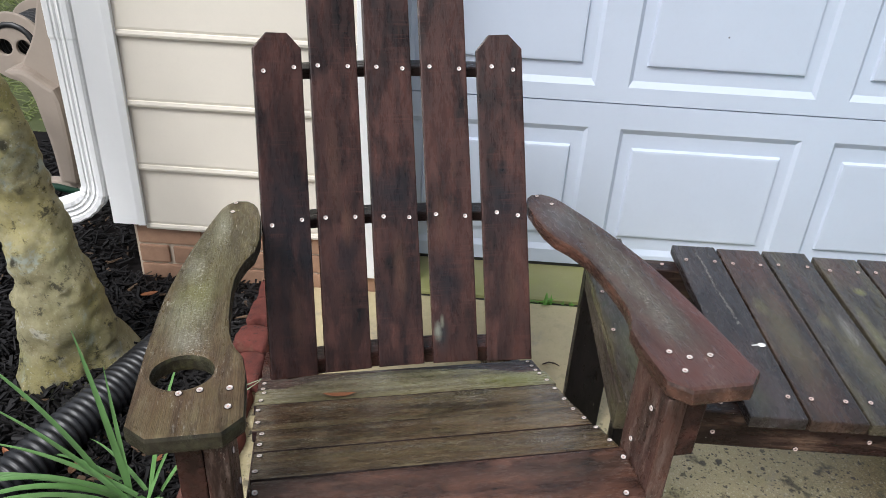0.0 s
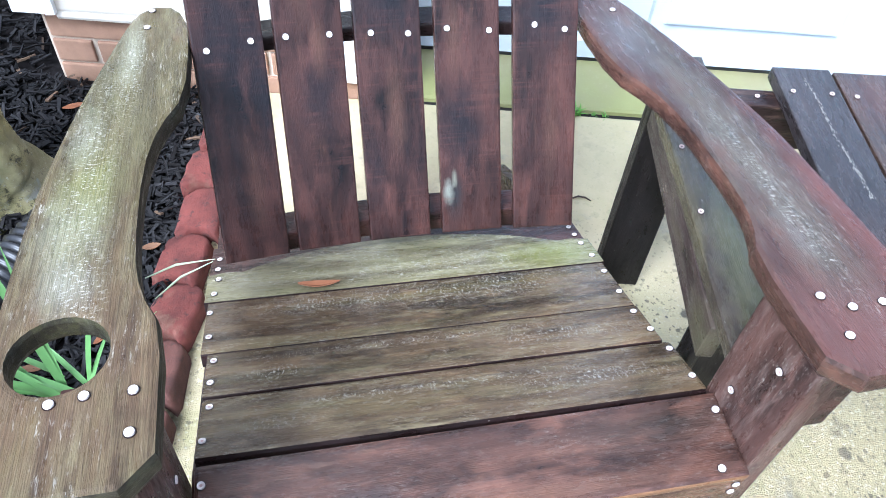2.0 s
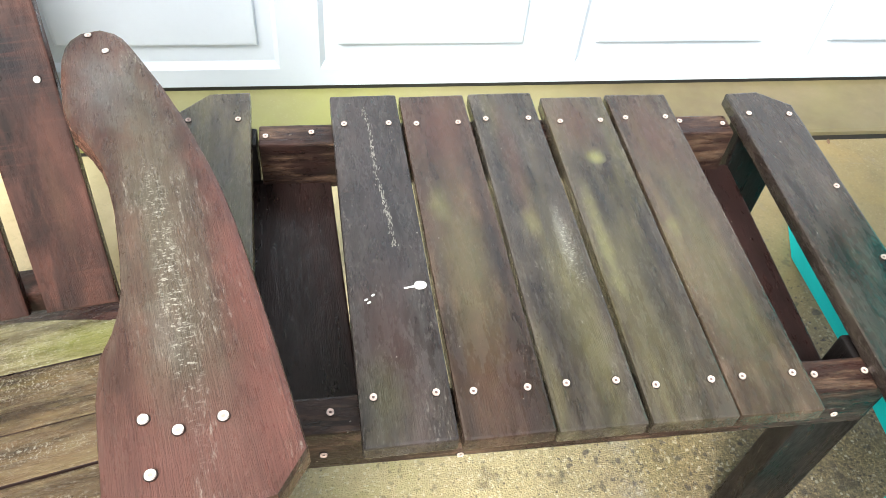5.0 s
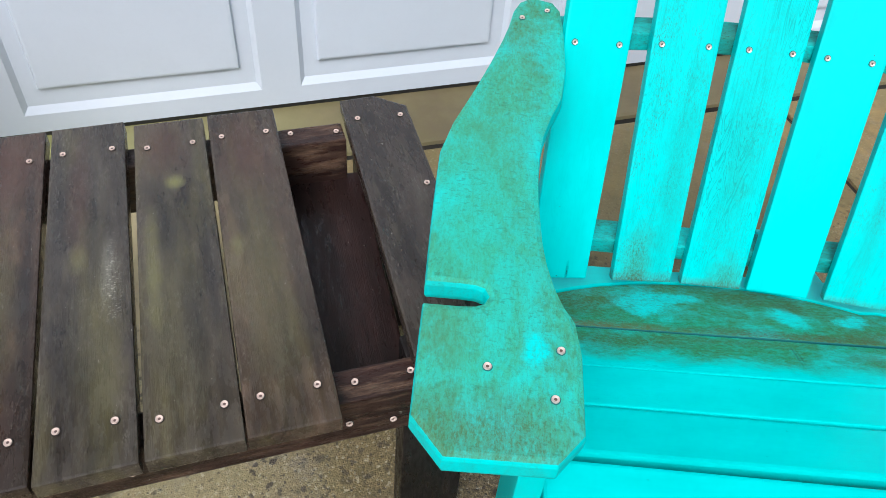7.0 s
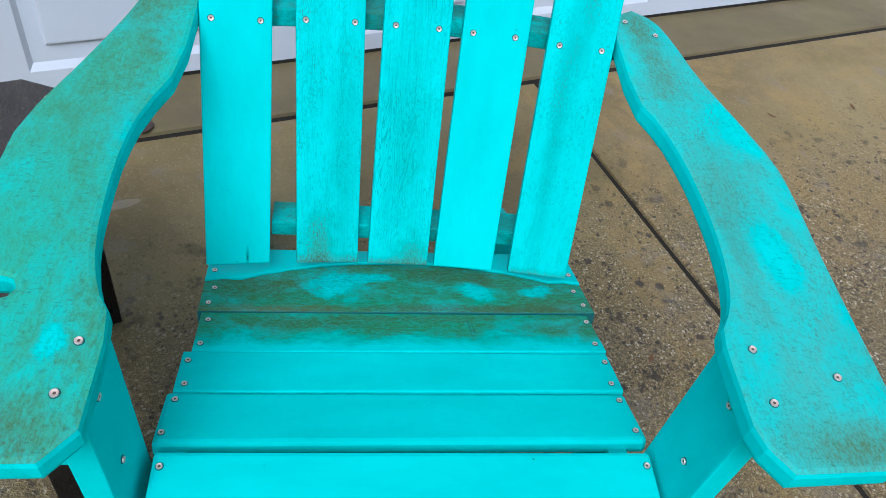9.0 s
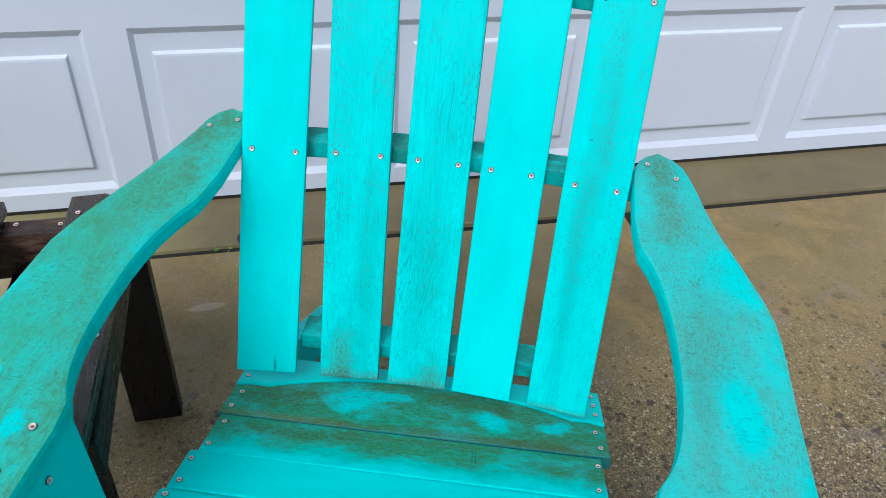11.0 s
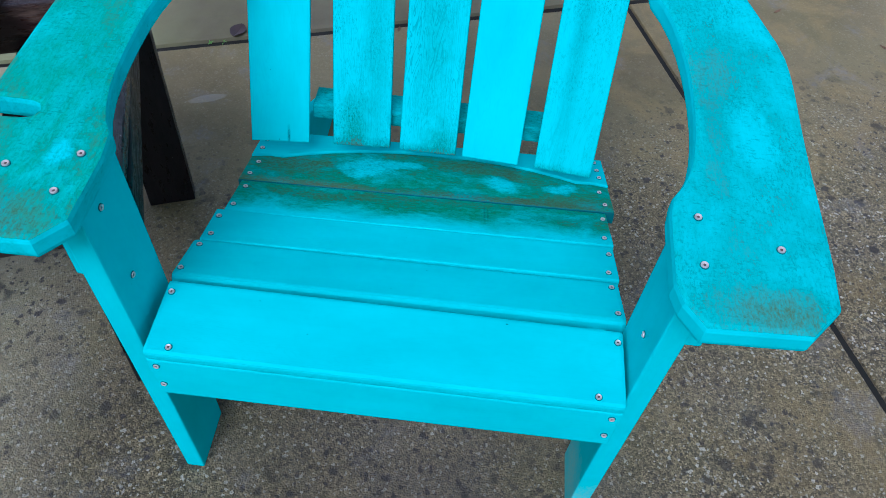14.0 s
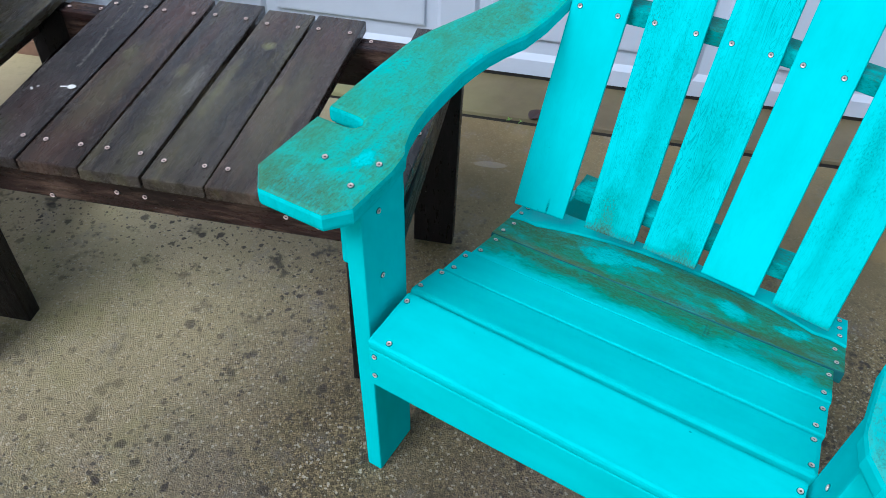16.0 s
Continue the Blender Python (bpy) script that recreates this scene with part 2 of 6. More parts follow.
def concrete(name, base, grit, stain, moss=0.0, exposed=1.0, left_algae=0.0, darken=0.0, film_x=(1.08, 0.56), spotty=1.0, algae=(0.64, 0.54, 0.34), green=0.22):
    """Worn concrete: fine exposed sand and pebbles, dark organic spots, broad algae stains, a darker middle zone."""
    m, nt, p = mat(name, 0.8)
    v = coords(nt, spread=0.0)
    big = noise_tex(nt, v, 1.1, 6.0, 0.65, 0.4)
    c = blend(nt, ramp(nt, big, 0.32, 0.66), base, stain)
    mid = noise_tex(nt, v, 9.0, 6.0, 0.7)
    c = blend(nt, ramp(nt, mid, 0.45, 0.75, 0.0, 0.5), c, stain)
    tc, sep = nt.nodes.new("ShaderNodeTexCoord"), nt.nodes.new("ShaderNodeSeparateXYZ")
    link(nt, tc.outputs["Object"], sep.inputs[0])
    washed = times(nt, ramp(nt, sep.outputs[1], -0.60, -1.12, 0.06, 1.0), ramp(nt, noise_tex(nt, v, 2.0, 5.0, 0.6), 0.35, 0.60, 0.65, 1.0))
    pebble = None
    for scale, amount in ((400.0, 1.0), (230.0, 0.6)):
        vor = nt.nodes.new("ShaderNodeTexVoronoi")
        vor.inputs["Scale"].default_value = scale
        link(nt, v, vor.inputs["Vector"])
        sp = nt.nodes.new("ShaderNodeSeparateColor")
        link(nt, vor.outputs["Color"], sp.inputs[0])
        c = blend(nt, times(nt, ramp(nt, sp.outputs[1], 0.25, 0.80, 0.0, 0.92 * amount * exposed), washed), c, grit)
        c = blend(nt, times(nt, ramp(nt, sp.outputs[0], 0.60, 0.95, 0.0, 0.88 * amount * exposed), washed), c, (0.70, 0.53, 0.28))
        c = blend(nt, times(nt, ramp(nt, sp.outputs[2], 0.955, 0.97, 0.0, 0.9 * min(1.0, amount * 2) * exposed), washed), c, (0.92, 0.84, 0.68))
        pebble = pebble or times(nt, vor.outputs["Distance"], washed)
    if exposed == 1.0:
        tone = times(nt, ramp(nt, noise_tex(nt, v, 1.6, 6.0, 0.66, 0.6), 0.44, 0.60, 0.0, 0.55), washed)
        c = blend(nt, times(nt, tone, ramp(nt, sep.outputs[0], 1.5, 2.2, 1.0, 0.5)), c, (0.175, 0.145, 0.142))
        golden = times(nt, ramp(nt, noise_tex(nt, v, 5.0, 6.0, 0.7, 0.6), 0.47, 0.64, 0.0, 0.62), ramp(nt, sep.outputs[0], 1.5, 2.1, 0.25, 1.0))
        c = blend(nt, golden, c, (0.330, 0.225, 0.085))
    # darker away from the door, strongest from x 1.05 to 1.75, ragged by noise
    if darken:
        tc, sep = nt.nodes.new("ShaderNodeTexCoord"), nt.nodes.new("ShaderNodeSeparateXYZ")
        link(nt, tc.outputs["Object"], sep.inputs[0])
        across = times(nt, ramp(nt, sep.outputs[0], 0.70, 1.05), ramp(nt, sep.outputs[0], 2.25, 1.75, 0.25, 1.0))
        dark_zone = times(nt, times(nt, ramp(nt, sep.outputs[1], -0.45, -1.0), across), ramp(nt, noise_tex(nt, v, 2.4, 6.0, 0.62), 0.30, 0.56, 0.25, 1.0))
        c = blend(nt, times(nt, dark_zone, darken), c, tuple(x * 0.55 for x in stain))
    if left_algae:
        tc, sep = nt.nodes.new("ShaderNodeTexCoord"), nt.nodes.new("ShaderNodeSeparateXYZ")
        link(nt, tc.outputs["Object"], sep.inputs[0])
        film = times(nt, times(nt, ramp(nt, sep.outputs[0], *film_x), ramp(nt, sep.outputs[1], -1.50, -1.05, 0.30, 1.0)), ramp(nt, noise_tex(nt, v, 3.2, 7.0, 0.68), 0.25, 0.58, 0.45, left_algae))
        c = blend(nt, film, c, algae)
        # white specks paint sparkle into the film as colour; the others are dark pits
        glint = nt.nodes.new("ShaderNodeTexVoronoi")
        glint.inputs["Scale"].default_value = 260.0
        link(nt, v, glint.inputs["Vector"])
        sp = nt.nodes.new("ShaderNodeSeparateColor")
        link(nt, glint.outputs["Color"], sp.inputs[0])
        wide_film, film = film, times(nt, film, washed)
        c = blend(nt, times(nt, film, ramp(nt, sp.outputs[0], 0.90, 0.95, 0.0, 0.9)), c, (0.90, 0.87, 0.70))
        c = blend(nt, times(nt, film, ramp(nt, sp.outputs[1], 0.82, 0.98, 0.0, 0.45)), c, (0.24, 0.20, 0.095))
        c = blend(nt, times(nt, wide_film, times(nt, ramp(nt, noise_tex(nt, v, 2.6, 5.0, 0.6), 0.42, 0.62), green)), c, (0.30, 0.32, 0.09))
        c = blend(nt, times(nt, film, ramp(nt, noise_tex(nt, v, 6.0, 6.0, 0.7), 0.50, 0.70, 0.0, 1.0)), c, (0.30, 0.31, 0.085))
    spread = ramp(nt, noise_tex(nt, v, 1.7, 5.0, 0.6), 0.37, 0.53, 0.26, 1.0)
    spread = times(nt, spread, ramp(nt, sep.outputs[1], -0.42, -0.75, 0.10, 1.0))
    for scale, lo, hi in ((14.0, 0.61, 0.68), (34.0, 0.62, 0.69), (85.0, 0.64, 0.69)):
        spots = noise_tex(nt, v, scale, 3.0, 0.6)
        c = blend(nt, times(nt, ramp(nt, spots, lo, hi), times(nt, spread, 0.8 * spotty * (0.35 + 0.65 * exposed))), c, (0.030, 0.025, 0.021))
    wobble = nt.nodes.new("ShaderNodeMixRGB")
    wobble.blend_type = "LINEAR_LIGHT"
    wobble.inputs[0].default_value = 0.006
    link(nt, v, wobble.inputs[1])
    rough_edge = nt.nodes.new("ShaderNodeTexNoise")
    rough_edge.inputs["Scale"].default_value, rough_edge.inputs["Detail"].default_value = 120.0, 4.0
    link(nt, v, rough_edge.inputs["Vector"])
    link(nt, rough_edge.outputs["Color"], wobble.inputs[2])
    for scale, size in ((26.0, 0.32), (58.0, 0.36), (110.0, 0.36)):
        vor = nt.nodes.new("ShaderNodeTexVoronoi")
        vor.inputs["Scale"].default_value = scale
        link(nt, wobble.outputs[0], vor.inputs["Vector"])
        sp = nt.nodes.new("ShaderNodeSeparateColor")
        link(nt, vor.outputs["Color"], sp.inputs[0])
        less = nt.nodes.new("ShaderNodeMath")
        less.operation = "SUBTRACT"
        link(nt, ramp(nt, sp.outputs[0], 0.25, 1.0, 0.0, size), less.inputs[0])
        link(nt, vor.outputs["Distance"], less.inputs[1])
        c = blend(nt, times(nt, ramp(nt, less.outputs[0], -0.03, 0.08), times(nt, spread, 0.9 * spotty)), c, (0.040, 0.031, 0.029))
    if darken:
        c = blend(nt, times(nt, patch(nt, 0.634, -1.15, 0.15, 0.18, 20, 1.3, 0.75, 9.0), 0.55), c, (0.50, 0.41, 0.225))
        c = blend(nt, times(nt, patch(nt, 1.29, -0.365, 0.046, 0.014, 4, 0.25, 0.12), 0.3), c, (0.50, 0.46, 0.42))
    if spotty == 1.0:
        grey = times(nt, ramp(nt, noise_tex(nt, v, 7.5, 5.0, 0.65, 0.5), 0.57, 0.67), ramp(nt, noise_tex(nt, v, 60.0, 4.0, 0.7), 0.40, 0.60, 0.2, 0.75))
        c = blend(nt, times(nt, grey, 0.55), c, (0.235, 0.215, 0.225))
    if moss:
        c = blend(nt, ramp(nt, noise_tex(nt, v, 3.0, 6.0, 0.7), 0.42, 0.66, 0.0, moss), c, (0.21, 0.20, 0.06))
    link(nt, c, p.inputs["Base Color"])
    add = nt.nodes.new("ShaderNodeMath")
    add.operation = "MULTIPLY_ADD"
    link(nt, pebble, add.inputs[0])
    add.inputs[1].default_value = -0.8 * exposed
    link(nt, times(nt, noise_tex(nt, v, 260.0, 4.0, 0.75), washed), add.inputs[2])
    bump(nt, p, add.outputs[0], 1.0 * exposed + 0.12, 0.004)
    link(nt, ramp(nt, big, 0.4, 0.7, 0.5, 0.85), p.inputs["Roughness"])
    return m


def red_wood(name, spots=()):
    return wood(name, (0.0105, 0.0066, 0.0074), (0.080, 0.034, 0.0265), (0.150, 0.072, 0.045), 0.12, 0.0, 0.33, 0, wet=0.16, blotch=0.97, fibre_amount=0.22, spec=0.28, grain=(1.8, 8, 8), relief=0.22, spots=spots, saw=0.30)


BLACKENED = (0.0085, 0.0085, 0.0115)
AMBER = (0.120, 0.060, 0.040)
RED = red_wood("red_brown_stain")
BACKSLATS = [red_wood("back_slat_stain_dark_knot", ((0.33, 0.0, 0.10, 0.040, 0.85, BLACKENED), (0.26, -0.036, 0.08, 0.014, 0.8, BLACKENED), (0.10, -0.01, 0.05, 0.012, 0.4, AMBER))),
             red_wood("back_slat_stain_amber", ((0.23, -0.005, 0.05, 0.026, 0.7, BLACKENED), (0.30, -0.01, 0.035, 0.010, 0.5, AMBER), (0.42, 0.01, 0.08, 0.012, 0.35, AMBER))),
             red_wood("back_slat_stain_banded", ((0.36, 0.0, 0.045, 0.045, 0.85, BLACKENED), (0.20, -0.005, 0.06, 0.012, 0.45, AMBER), (0.12, 0.03, 0.05, 0.014, 0.55, BLACKENED))),
             red_wood("back_slat_stain_lichen", ((0.17, 0.015, 0.055, 0.030, 0.85, BLACKENED), (0.060, 0.028, 0.030, 0.012, 0.8, (0.018, 0.022, 0.024)), (0.068, 0.036, 0.016, 0.007, 0.6, (0.30, 0.31, 0.25)), (0.088, 0.026, 0.012, 0.0035, 0.5, (0.26, 0.27, 0.20)), (0.30, 0.02, 0.05, 0.010, 0.4, AMBER))),
             red_wood("back_slat_stain_arched", ((0.34, 0.0, 0.055, 0.034, 0.9, BLACKENED), (0.405, 0.002, 0.016, 0.010, 0.9, (0.005, 0.005, 0.007)), (0.15, -0.01, 0.06, 0.010, 0.35, AMBER)))]
REDWET = wood("wet_red_brown_stain", (0.018, 0.010, 0.0095), (0.160, 0.075, 0.050), (0.24, 0.14, 0.09), 0.18, 0.0, 0.24, 0.15, wet=0.12, blotch=0.95, fibre_amount=0.45, spec=0.6, grain=(0.8, 9, 9), relief=0.4,
              spots=((-0.13, -0.015, 0.06, 0.016, 0.75, (0.012, 0.012, 0.014)), (0.20, 0.02, 0.10, 0.020, 0.5, (0.05, 0.036, 0.028)), (0.02, -0.035, 0.16, 0.010, 0.4, (0.20, 0.10, 0.06))))
REDFRONT = wood("front_board_stain", (0.022, 0.012, 0.009), (0.205, 0.102, 0.058), (0.28, 0.17, 0.10), 0.28, 0.0, 0.28, 0.2, wet=0.12, blotch=0.9, fibre_amount=0.45, spec=0.55, grain=(0.8, 9, 9), relief=0.45,
                spots=((-0.20, 0.030, 0.12, 0.022, 0.55, (0.120, 0.112, 0.040)), (0.03, -0.045, 0.045, 0.012, 0.55, (0.34, 0.29, 0.26)), (0.0, 0.01, 0.05, 0.02, 0.6, (0.014, 0.011, 0.010)), (0.22, 0.035, 0.06, 0.012, 0.5, (0.19, 0.09, 0.05))))
WORNEDGE = wood("worn_orange_edge", (0.050, 0.024, 0.014), (0.26, 0.13, 0.062), (0.40, 0.26, 0.15), 0.35, 0.0, 0.45, 0.2, fibre_amount=0.4, spec=0.4, relief=0.4)
def seat_wood(name, flecks=()):
    return wood(name, (0.028, 0.019, 0.012), (0.195, 0.130, 0.070), (0.265, 0.215, 0.118), 0.40, 0.45, 0.25, 0.30, moss=(0.165, 0.150, 0.055), fibre_amount=0.36, spec=0.6, grain=(0.55, 8, 8), relief=0.5, flecks=flecks, blotch=0.8, streak=(0.9, 11, 11))


SEATWOOD = seat_wood("weathered_seat_wood", ((0.17, 0.0, 0.09, 0.014), (-0.02, 0.022, 0.16, 0.007), (-0.20, -0.01, 0.05, 0.010)))
FLECKSEAT = seat_wood("flecked_seat_wood", ((0.08, 0.030, 0.20, 0.030), (-0.15, 0.03, 0.08, 0.018)))
REARWOOD = wood("grey_green_seat_wood", (0.070, 0.056, 0.028), (0.205, 0.175, 0.085), (0.31, 0.285, 0.16), 0.65, 0.5, 0.36, 0.8, spec=0.5, fibre_amount=0.4, grain=(0.9, 10, 10), relief=0.3,
                flecks=((0.07, 0.045, 0.17, 0.035),), spots=((-0.10, 0.030, 0.14, 0.012, 0.5, (0.075, 0.058, 0.030)), (0.08, 0.085, 0.16, 0.012, 0.45, (0.085, 0.068, 0.034)), (0.23, 0.04, 0.08, 0.035, 0.75, (0.20, 0.215, 0.05)), (-0.24, 0.03, 0.04, 0.03, 0.5, (0.30, 0.27, 0.18))))
GREYARM = wood("weathered_olive_arm_wood", (0.036, 0.023, 0.013), (0.142, 0.098, 0.048), (0.200, 0.165, 0.087), 0.55, 0.46, 0.46, 0.48, scuff_glint_grain=(22, 110, 110), fibre_amount=0.5, spec=0.3, grain=(0.9, 11, 11), relief=0.6, moss=(0.19, 0.185, 0.052), streak=(3.5, 9, 9),
               spots=((0.44, 0.34, 0.20, 0.06, 0.5, (0.120, 0.118, 0.045)), (0.27, 0.36, 0.06, 0.03, 0.6, (0.20, 0.205, 0.07)), (0.55, 0.34, 0.07, 0.012, 0.55, (0.30, 0.30, 0.21)), (0.36, 0.375, 0.05, 0.015, 0.45, (0.28, 0.28, 0.19)),
                      (0.20, 0.375, 0.05, 0.03, 0.45, (0.30, 0.30, 0.20)), (0.125, 0.365, 0.03, 0.022, 0.5, (0.33, 0.33, 0.26)), (0.02, 0.36, 0.08, 0.10, 0.5, (0.13, 0.075, 0.045)), (0.47, 0.315, 0.10, 0.014, 0.5, (0.045, 0.032, 0.018)), (0.24, 0.330, 0.10, 0.012, 0.45, (0.050, 0.035, 0.020))),
               flecks=((0.30, 0.365, 0.16, 0.022), (0.13, 0.350, 0.06, 0.016), (0.50, 0.335, 0.10, 0.012)))
REDARM = wood("scuffed_red_arm_wood", (0.040, 0.019, 0.015), (0.104, 0.049, 0.036), (0.105, 0.078, 0.060), 0.46, 0.08, 0.40, 0.25, scuff_glint_grain=(30, 130, 130), fibre_amount=0.42, spec=0.36, grain=(0.9, 12, 12), relief=0.6, blotch=0.85,
              spots=((0.24, -0.362, 0.28, 0.030, 0.70, (0.098, 0.090, 0.064)), (0.50, -0.33, 0.08, 0.03, 0.5, (0.12, 0.125, 0.125)), (-0.05, -0.36, 0.060, 0.10, 0.75, (0.128, 0.054, 0.046)), (0.08, -0.350, 0.035, 0.012, 0.22, (0.26, 0.25, 0.22)), (0.10, -0.425, 0.20, 0.020, 0.7, (0.135, 0.050, 0.041))), flecks=((0.15, -0.362, 0.14, 0.010),))
# mossy side wood, coloured darker to hold the cup hole's shade
GREYSIDE = wood("dark_shaded_olive_wood", (0.018, 0.015, 0.010), (0.052, 0.044, 0.026), (0.075, 0.074, 0.044), 0.4, 0.4, 0.5, 0.2, fibre_amount=0.4, spec=0.3, relief=0.35)
REDLEG = wood("faded_red_leg_wood", (0.042, 0.022, 0.018), (0.145, 0.073, 0.056), (0.25, 0.18, 0.15), 0.40, 0.0, 0.42, 0.3, spec=0.35, fibre_amount=0.4, grain=(0.9, 10, 10), relief=0.3, blotch=0.9,
              spots=((0.20, 0.0, 0.03, 0.012, 0.85, (0.028, 0.015, 0.012)), (0.10, 0.02, 0.08, 0.02, 0.5, (0.20, 0.078, 0.045))))
MOSSY, KHAKI = (0.19, 0.188, 0.075), (0.105, 0.096, 0.046)


def table_wood(name, light, worn_amount, moss_amount, spots=(), worn=(0.078, 0.066, 0.050), flecks=()):
    return wood(name, (0.012, 0.0082, 0.0080), tuple(v * 1.3 for v in light), worn, worn_amount, moss_amount, 0.31, 0.15, moss=(0.132, 0.117, 0.050), streak=(1.6, 10, 10), specks=0.7, spec=0.55, spots=spots, flecks=flecks, blotch=0.75, fibre_amount=0.16,
                grain=(0.5, 7.5, 7.5), relief=0.25, knots=0.4)


RUSSET = (0.060, 0.026, 0.020)
INKY = (0.011, 0.010, 0.013)
TABLEWOOD = table_wood("dark_table_wood", (0.036, 0.027, 0.023), 0.35, 0.25, ((-0.13, -0.40, 0.016, 0.014, 0.8, (0.02, 0.016, 0.014)),))
TABLEMOSS = table_wood("mossy_grey_table_wood", (0.056, 0.045, 0.033), 0.60, 0.75, ((-0.10, 0.38, 0.16, 0.03, 0.5, (0.15, 0.155, 0.075)),))
TABLESLATS = [table_wood("grey_black_table_wood", (0.038, 0.030, 0.030), 0.38, 0.12, ((-0.15, 0.01, 0.09, 0.03, 0.3, RUSSET), (0.05, -0.01, 0.12, 0.03, 0.5, INKY), (-0.22, 0.02, 0.04, 0.02, 0.4, (0.07, 0.075, 0.04))), (0.068, 0.064, 0.062)),
              table_wood("red_brown_table_wood", (0.066, 0.040, 0.028), 0.30, 0.35, ((0.047, 0.021, 0.022, 0.012, 0.3, MOSSY), (0.20, 0.0, 0.06, 0.035, 0.7, RUSSET), (-0.20, 0.0, 0.07, 0.03, 0.5, RUSSET), (-0.05, 0.005, 0.12, 0.030, 0.45, KHAKI), (0.03, -0.035, 0.16, 0.007, 0.5, INKY), (-0.12, 0.036, 0.12, 0.006, 0.45, INKY), (-0.03, -0.03, 0.05, 0.012, 0.5, INKY))),
              table_wood("grey_mossy_table_wood", (0.050, 0.042, 0.036), 0.5, 0.50, ((0.012, 0.010, 0.020, 0.009, 0.4, MOSSY), (-0.10, -0.012, 0.14, 0.022, 0.40, KHAKI), (0.10, 0.032, 0.14, 0.008, 0.6, INKY), (0.08, -0.005, 0.10, 0.007, 0.55, INKY), (-0.01, -0.022, 0.05, 0.007, 0.30, (0.25, 0.25, 0.23)), (0.12, 0.01, 0.10, 0.012, 0.5, RUSSET), (-0.12, 0.015, 0.08, 0.020, 0.5, INKY), (-0.19, -0.02, 0.06, 0.012, 0.35, KHAKI)), flecks=((-0.02, -0.026, 0.06, 0.008),)),
              table_wood("olive_mossy_table_wood", (0.052, 0.042, 0.032), 0.5, 0.60, ((0.133, -0.002, 0.011, 0.010, 0.85, MOSSY), (-0.08, 0.01, 0.15, 0.028, 0.42, KHAKI), (-0.04, -0.033, 0.16, 0.007, 0.6, INKY), (0.05, 0.012, 0.06, 0.012, 0.6, INKY), (-0.02, 0.03, 0.08, 0.008, 0.4, MOSSY), (0.21, 0.01, 0.05, 0.03, 0.6, RUSSET), (-0.10, -0.01, 0.07, 0.014, 0.55, INKY))),
              table_wood("brown_olive_table_wood", (0.066, 0.045, 0.032), 0.4, 0.55, ((0.0, 0.028, 0.018, 0.009, 0.4, MOSSY), (-0.06, 0.005, 0.15, 0.028, 0.45, KHAKI), (-0.10, -0.034, 0.14, 0.008, 0.5, INKY), (0.06, 0.02, 0.08, 0.008, 0.5, INKY), (0.18, 0.0, 0.08, 0.03, 0.6, RUSSET)))]
APRONBROWN = wood("faded_brown_side_wood", (0.030, 0.020, 0.017), (0.088, 0.058, 0.050), (0.12, 0.10, 0.075), 0.45, 0.25, 0.45, 0.2, fibre_amount=0.4, spec=0.35, relief=0.4, spots=((-0.20, 0.0, 0.05, 0.03, 0.6, (0.11, 0.10, 0.05)),))
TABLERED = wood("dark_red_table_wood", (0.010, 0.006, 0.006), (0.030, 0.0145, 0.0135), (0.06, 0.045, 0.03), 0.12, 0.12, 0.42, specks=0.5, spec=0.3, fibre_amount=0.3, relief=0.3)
RAILRED = wood("worn_red_rail_wood", (0.011, 0.0065, 0.006), (0.042, 0.020, 0.017), (0.20, 0.125, 0.085), 0.42, 0.10, 0.40, specks=0.5, spec=0.3, fibre_amount=0.3, relief=0.3)
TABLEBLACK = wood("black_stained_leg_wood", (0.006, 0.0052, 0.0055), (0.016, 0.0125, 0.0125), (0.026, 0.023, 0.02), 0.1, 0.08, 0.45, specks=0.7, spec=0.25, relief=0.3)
TEAL_COLOR = (0.0, 0.64, 0.66)
OLIVE, GREENTINT, RUSTY = (0.085, 0.125, 0.028), (0.035, 0.34, 0.21), (0.070, 0.082, 0.022)
TEAL = painted("turquoise_paint", TEAL_COLOR, 0.0, 0.10)
TEALLEG = painted("scummy_turquoise_paint", TEAL_COLOR, 0.0, 0.10, spots=((0.25, 0.0, 0.075, 0.07, 0.75, (0.33, 0.52, 0.40)),))
TEALCRACK = painted("cracked_turquoise_paint", TEAL_COLOR, 0.0, 0.10, spots=((0.010, -0.013, 0.016, 0.0022, 1.0, (0.0, 0.06, 0.06)),))
TEALGRAIN = painted("grainy_turquoise_paint", TEAL_COLOR, 0.08, 0.66, 0.55, dashes=0.7, spots=((0.02, 0.012, 0.060, 0.020, 0.75, (0.045, 0.13, 0.040)), (-0.004, 0.0, 0.016, 0.16, 0.85, (0.070, 0.062, 0.020)), (0.16, -0.02, 0.15, 0.018, 0.5, (0.012, 0.24, 0.20))))
TEALRINGS = painted("ring_grained_turquoise_paint", TEAL_COLOR, 0.06, 1.0, 0.55, dashes=0.4, spots=((0.01, -0.02, 0.040, 0.022, 0.7, (0.045, 0.13, 0.040)), (-0.004, 0.0, 0.013, 0.16, 0.85, (0.080, 0.066, 0.022)), (0.20, 0.0, 0.16, 0.03, 0.4, (0.012, 0.27, 0.22))))
TEALDASH = painted("flecked_turquoise_paint", TEAL_COLOR, 0.05, 0.30, 0.55, dashes=0.6, spots=((-0.005, 0.0, 0.012, 0.14, 0.7, (0.080, 0.085, 0.030)), (0.26, 0.012, 0.20, 0.012, 0.40, (0.022, 0.12, 0.095)), (0.42, -0.005, 0.12, 0.010, 0.35, (0.022, 0.12, 0.095))))
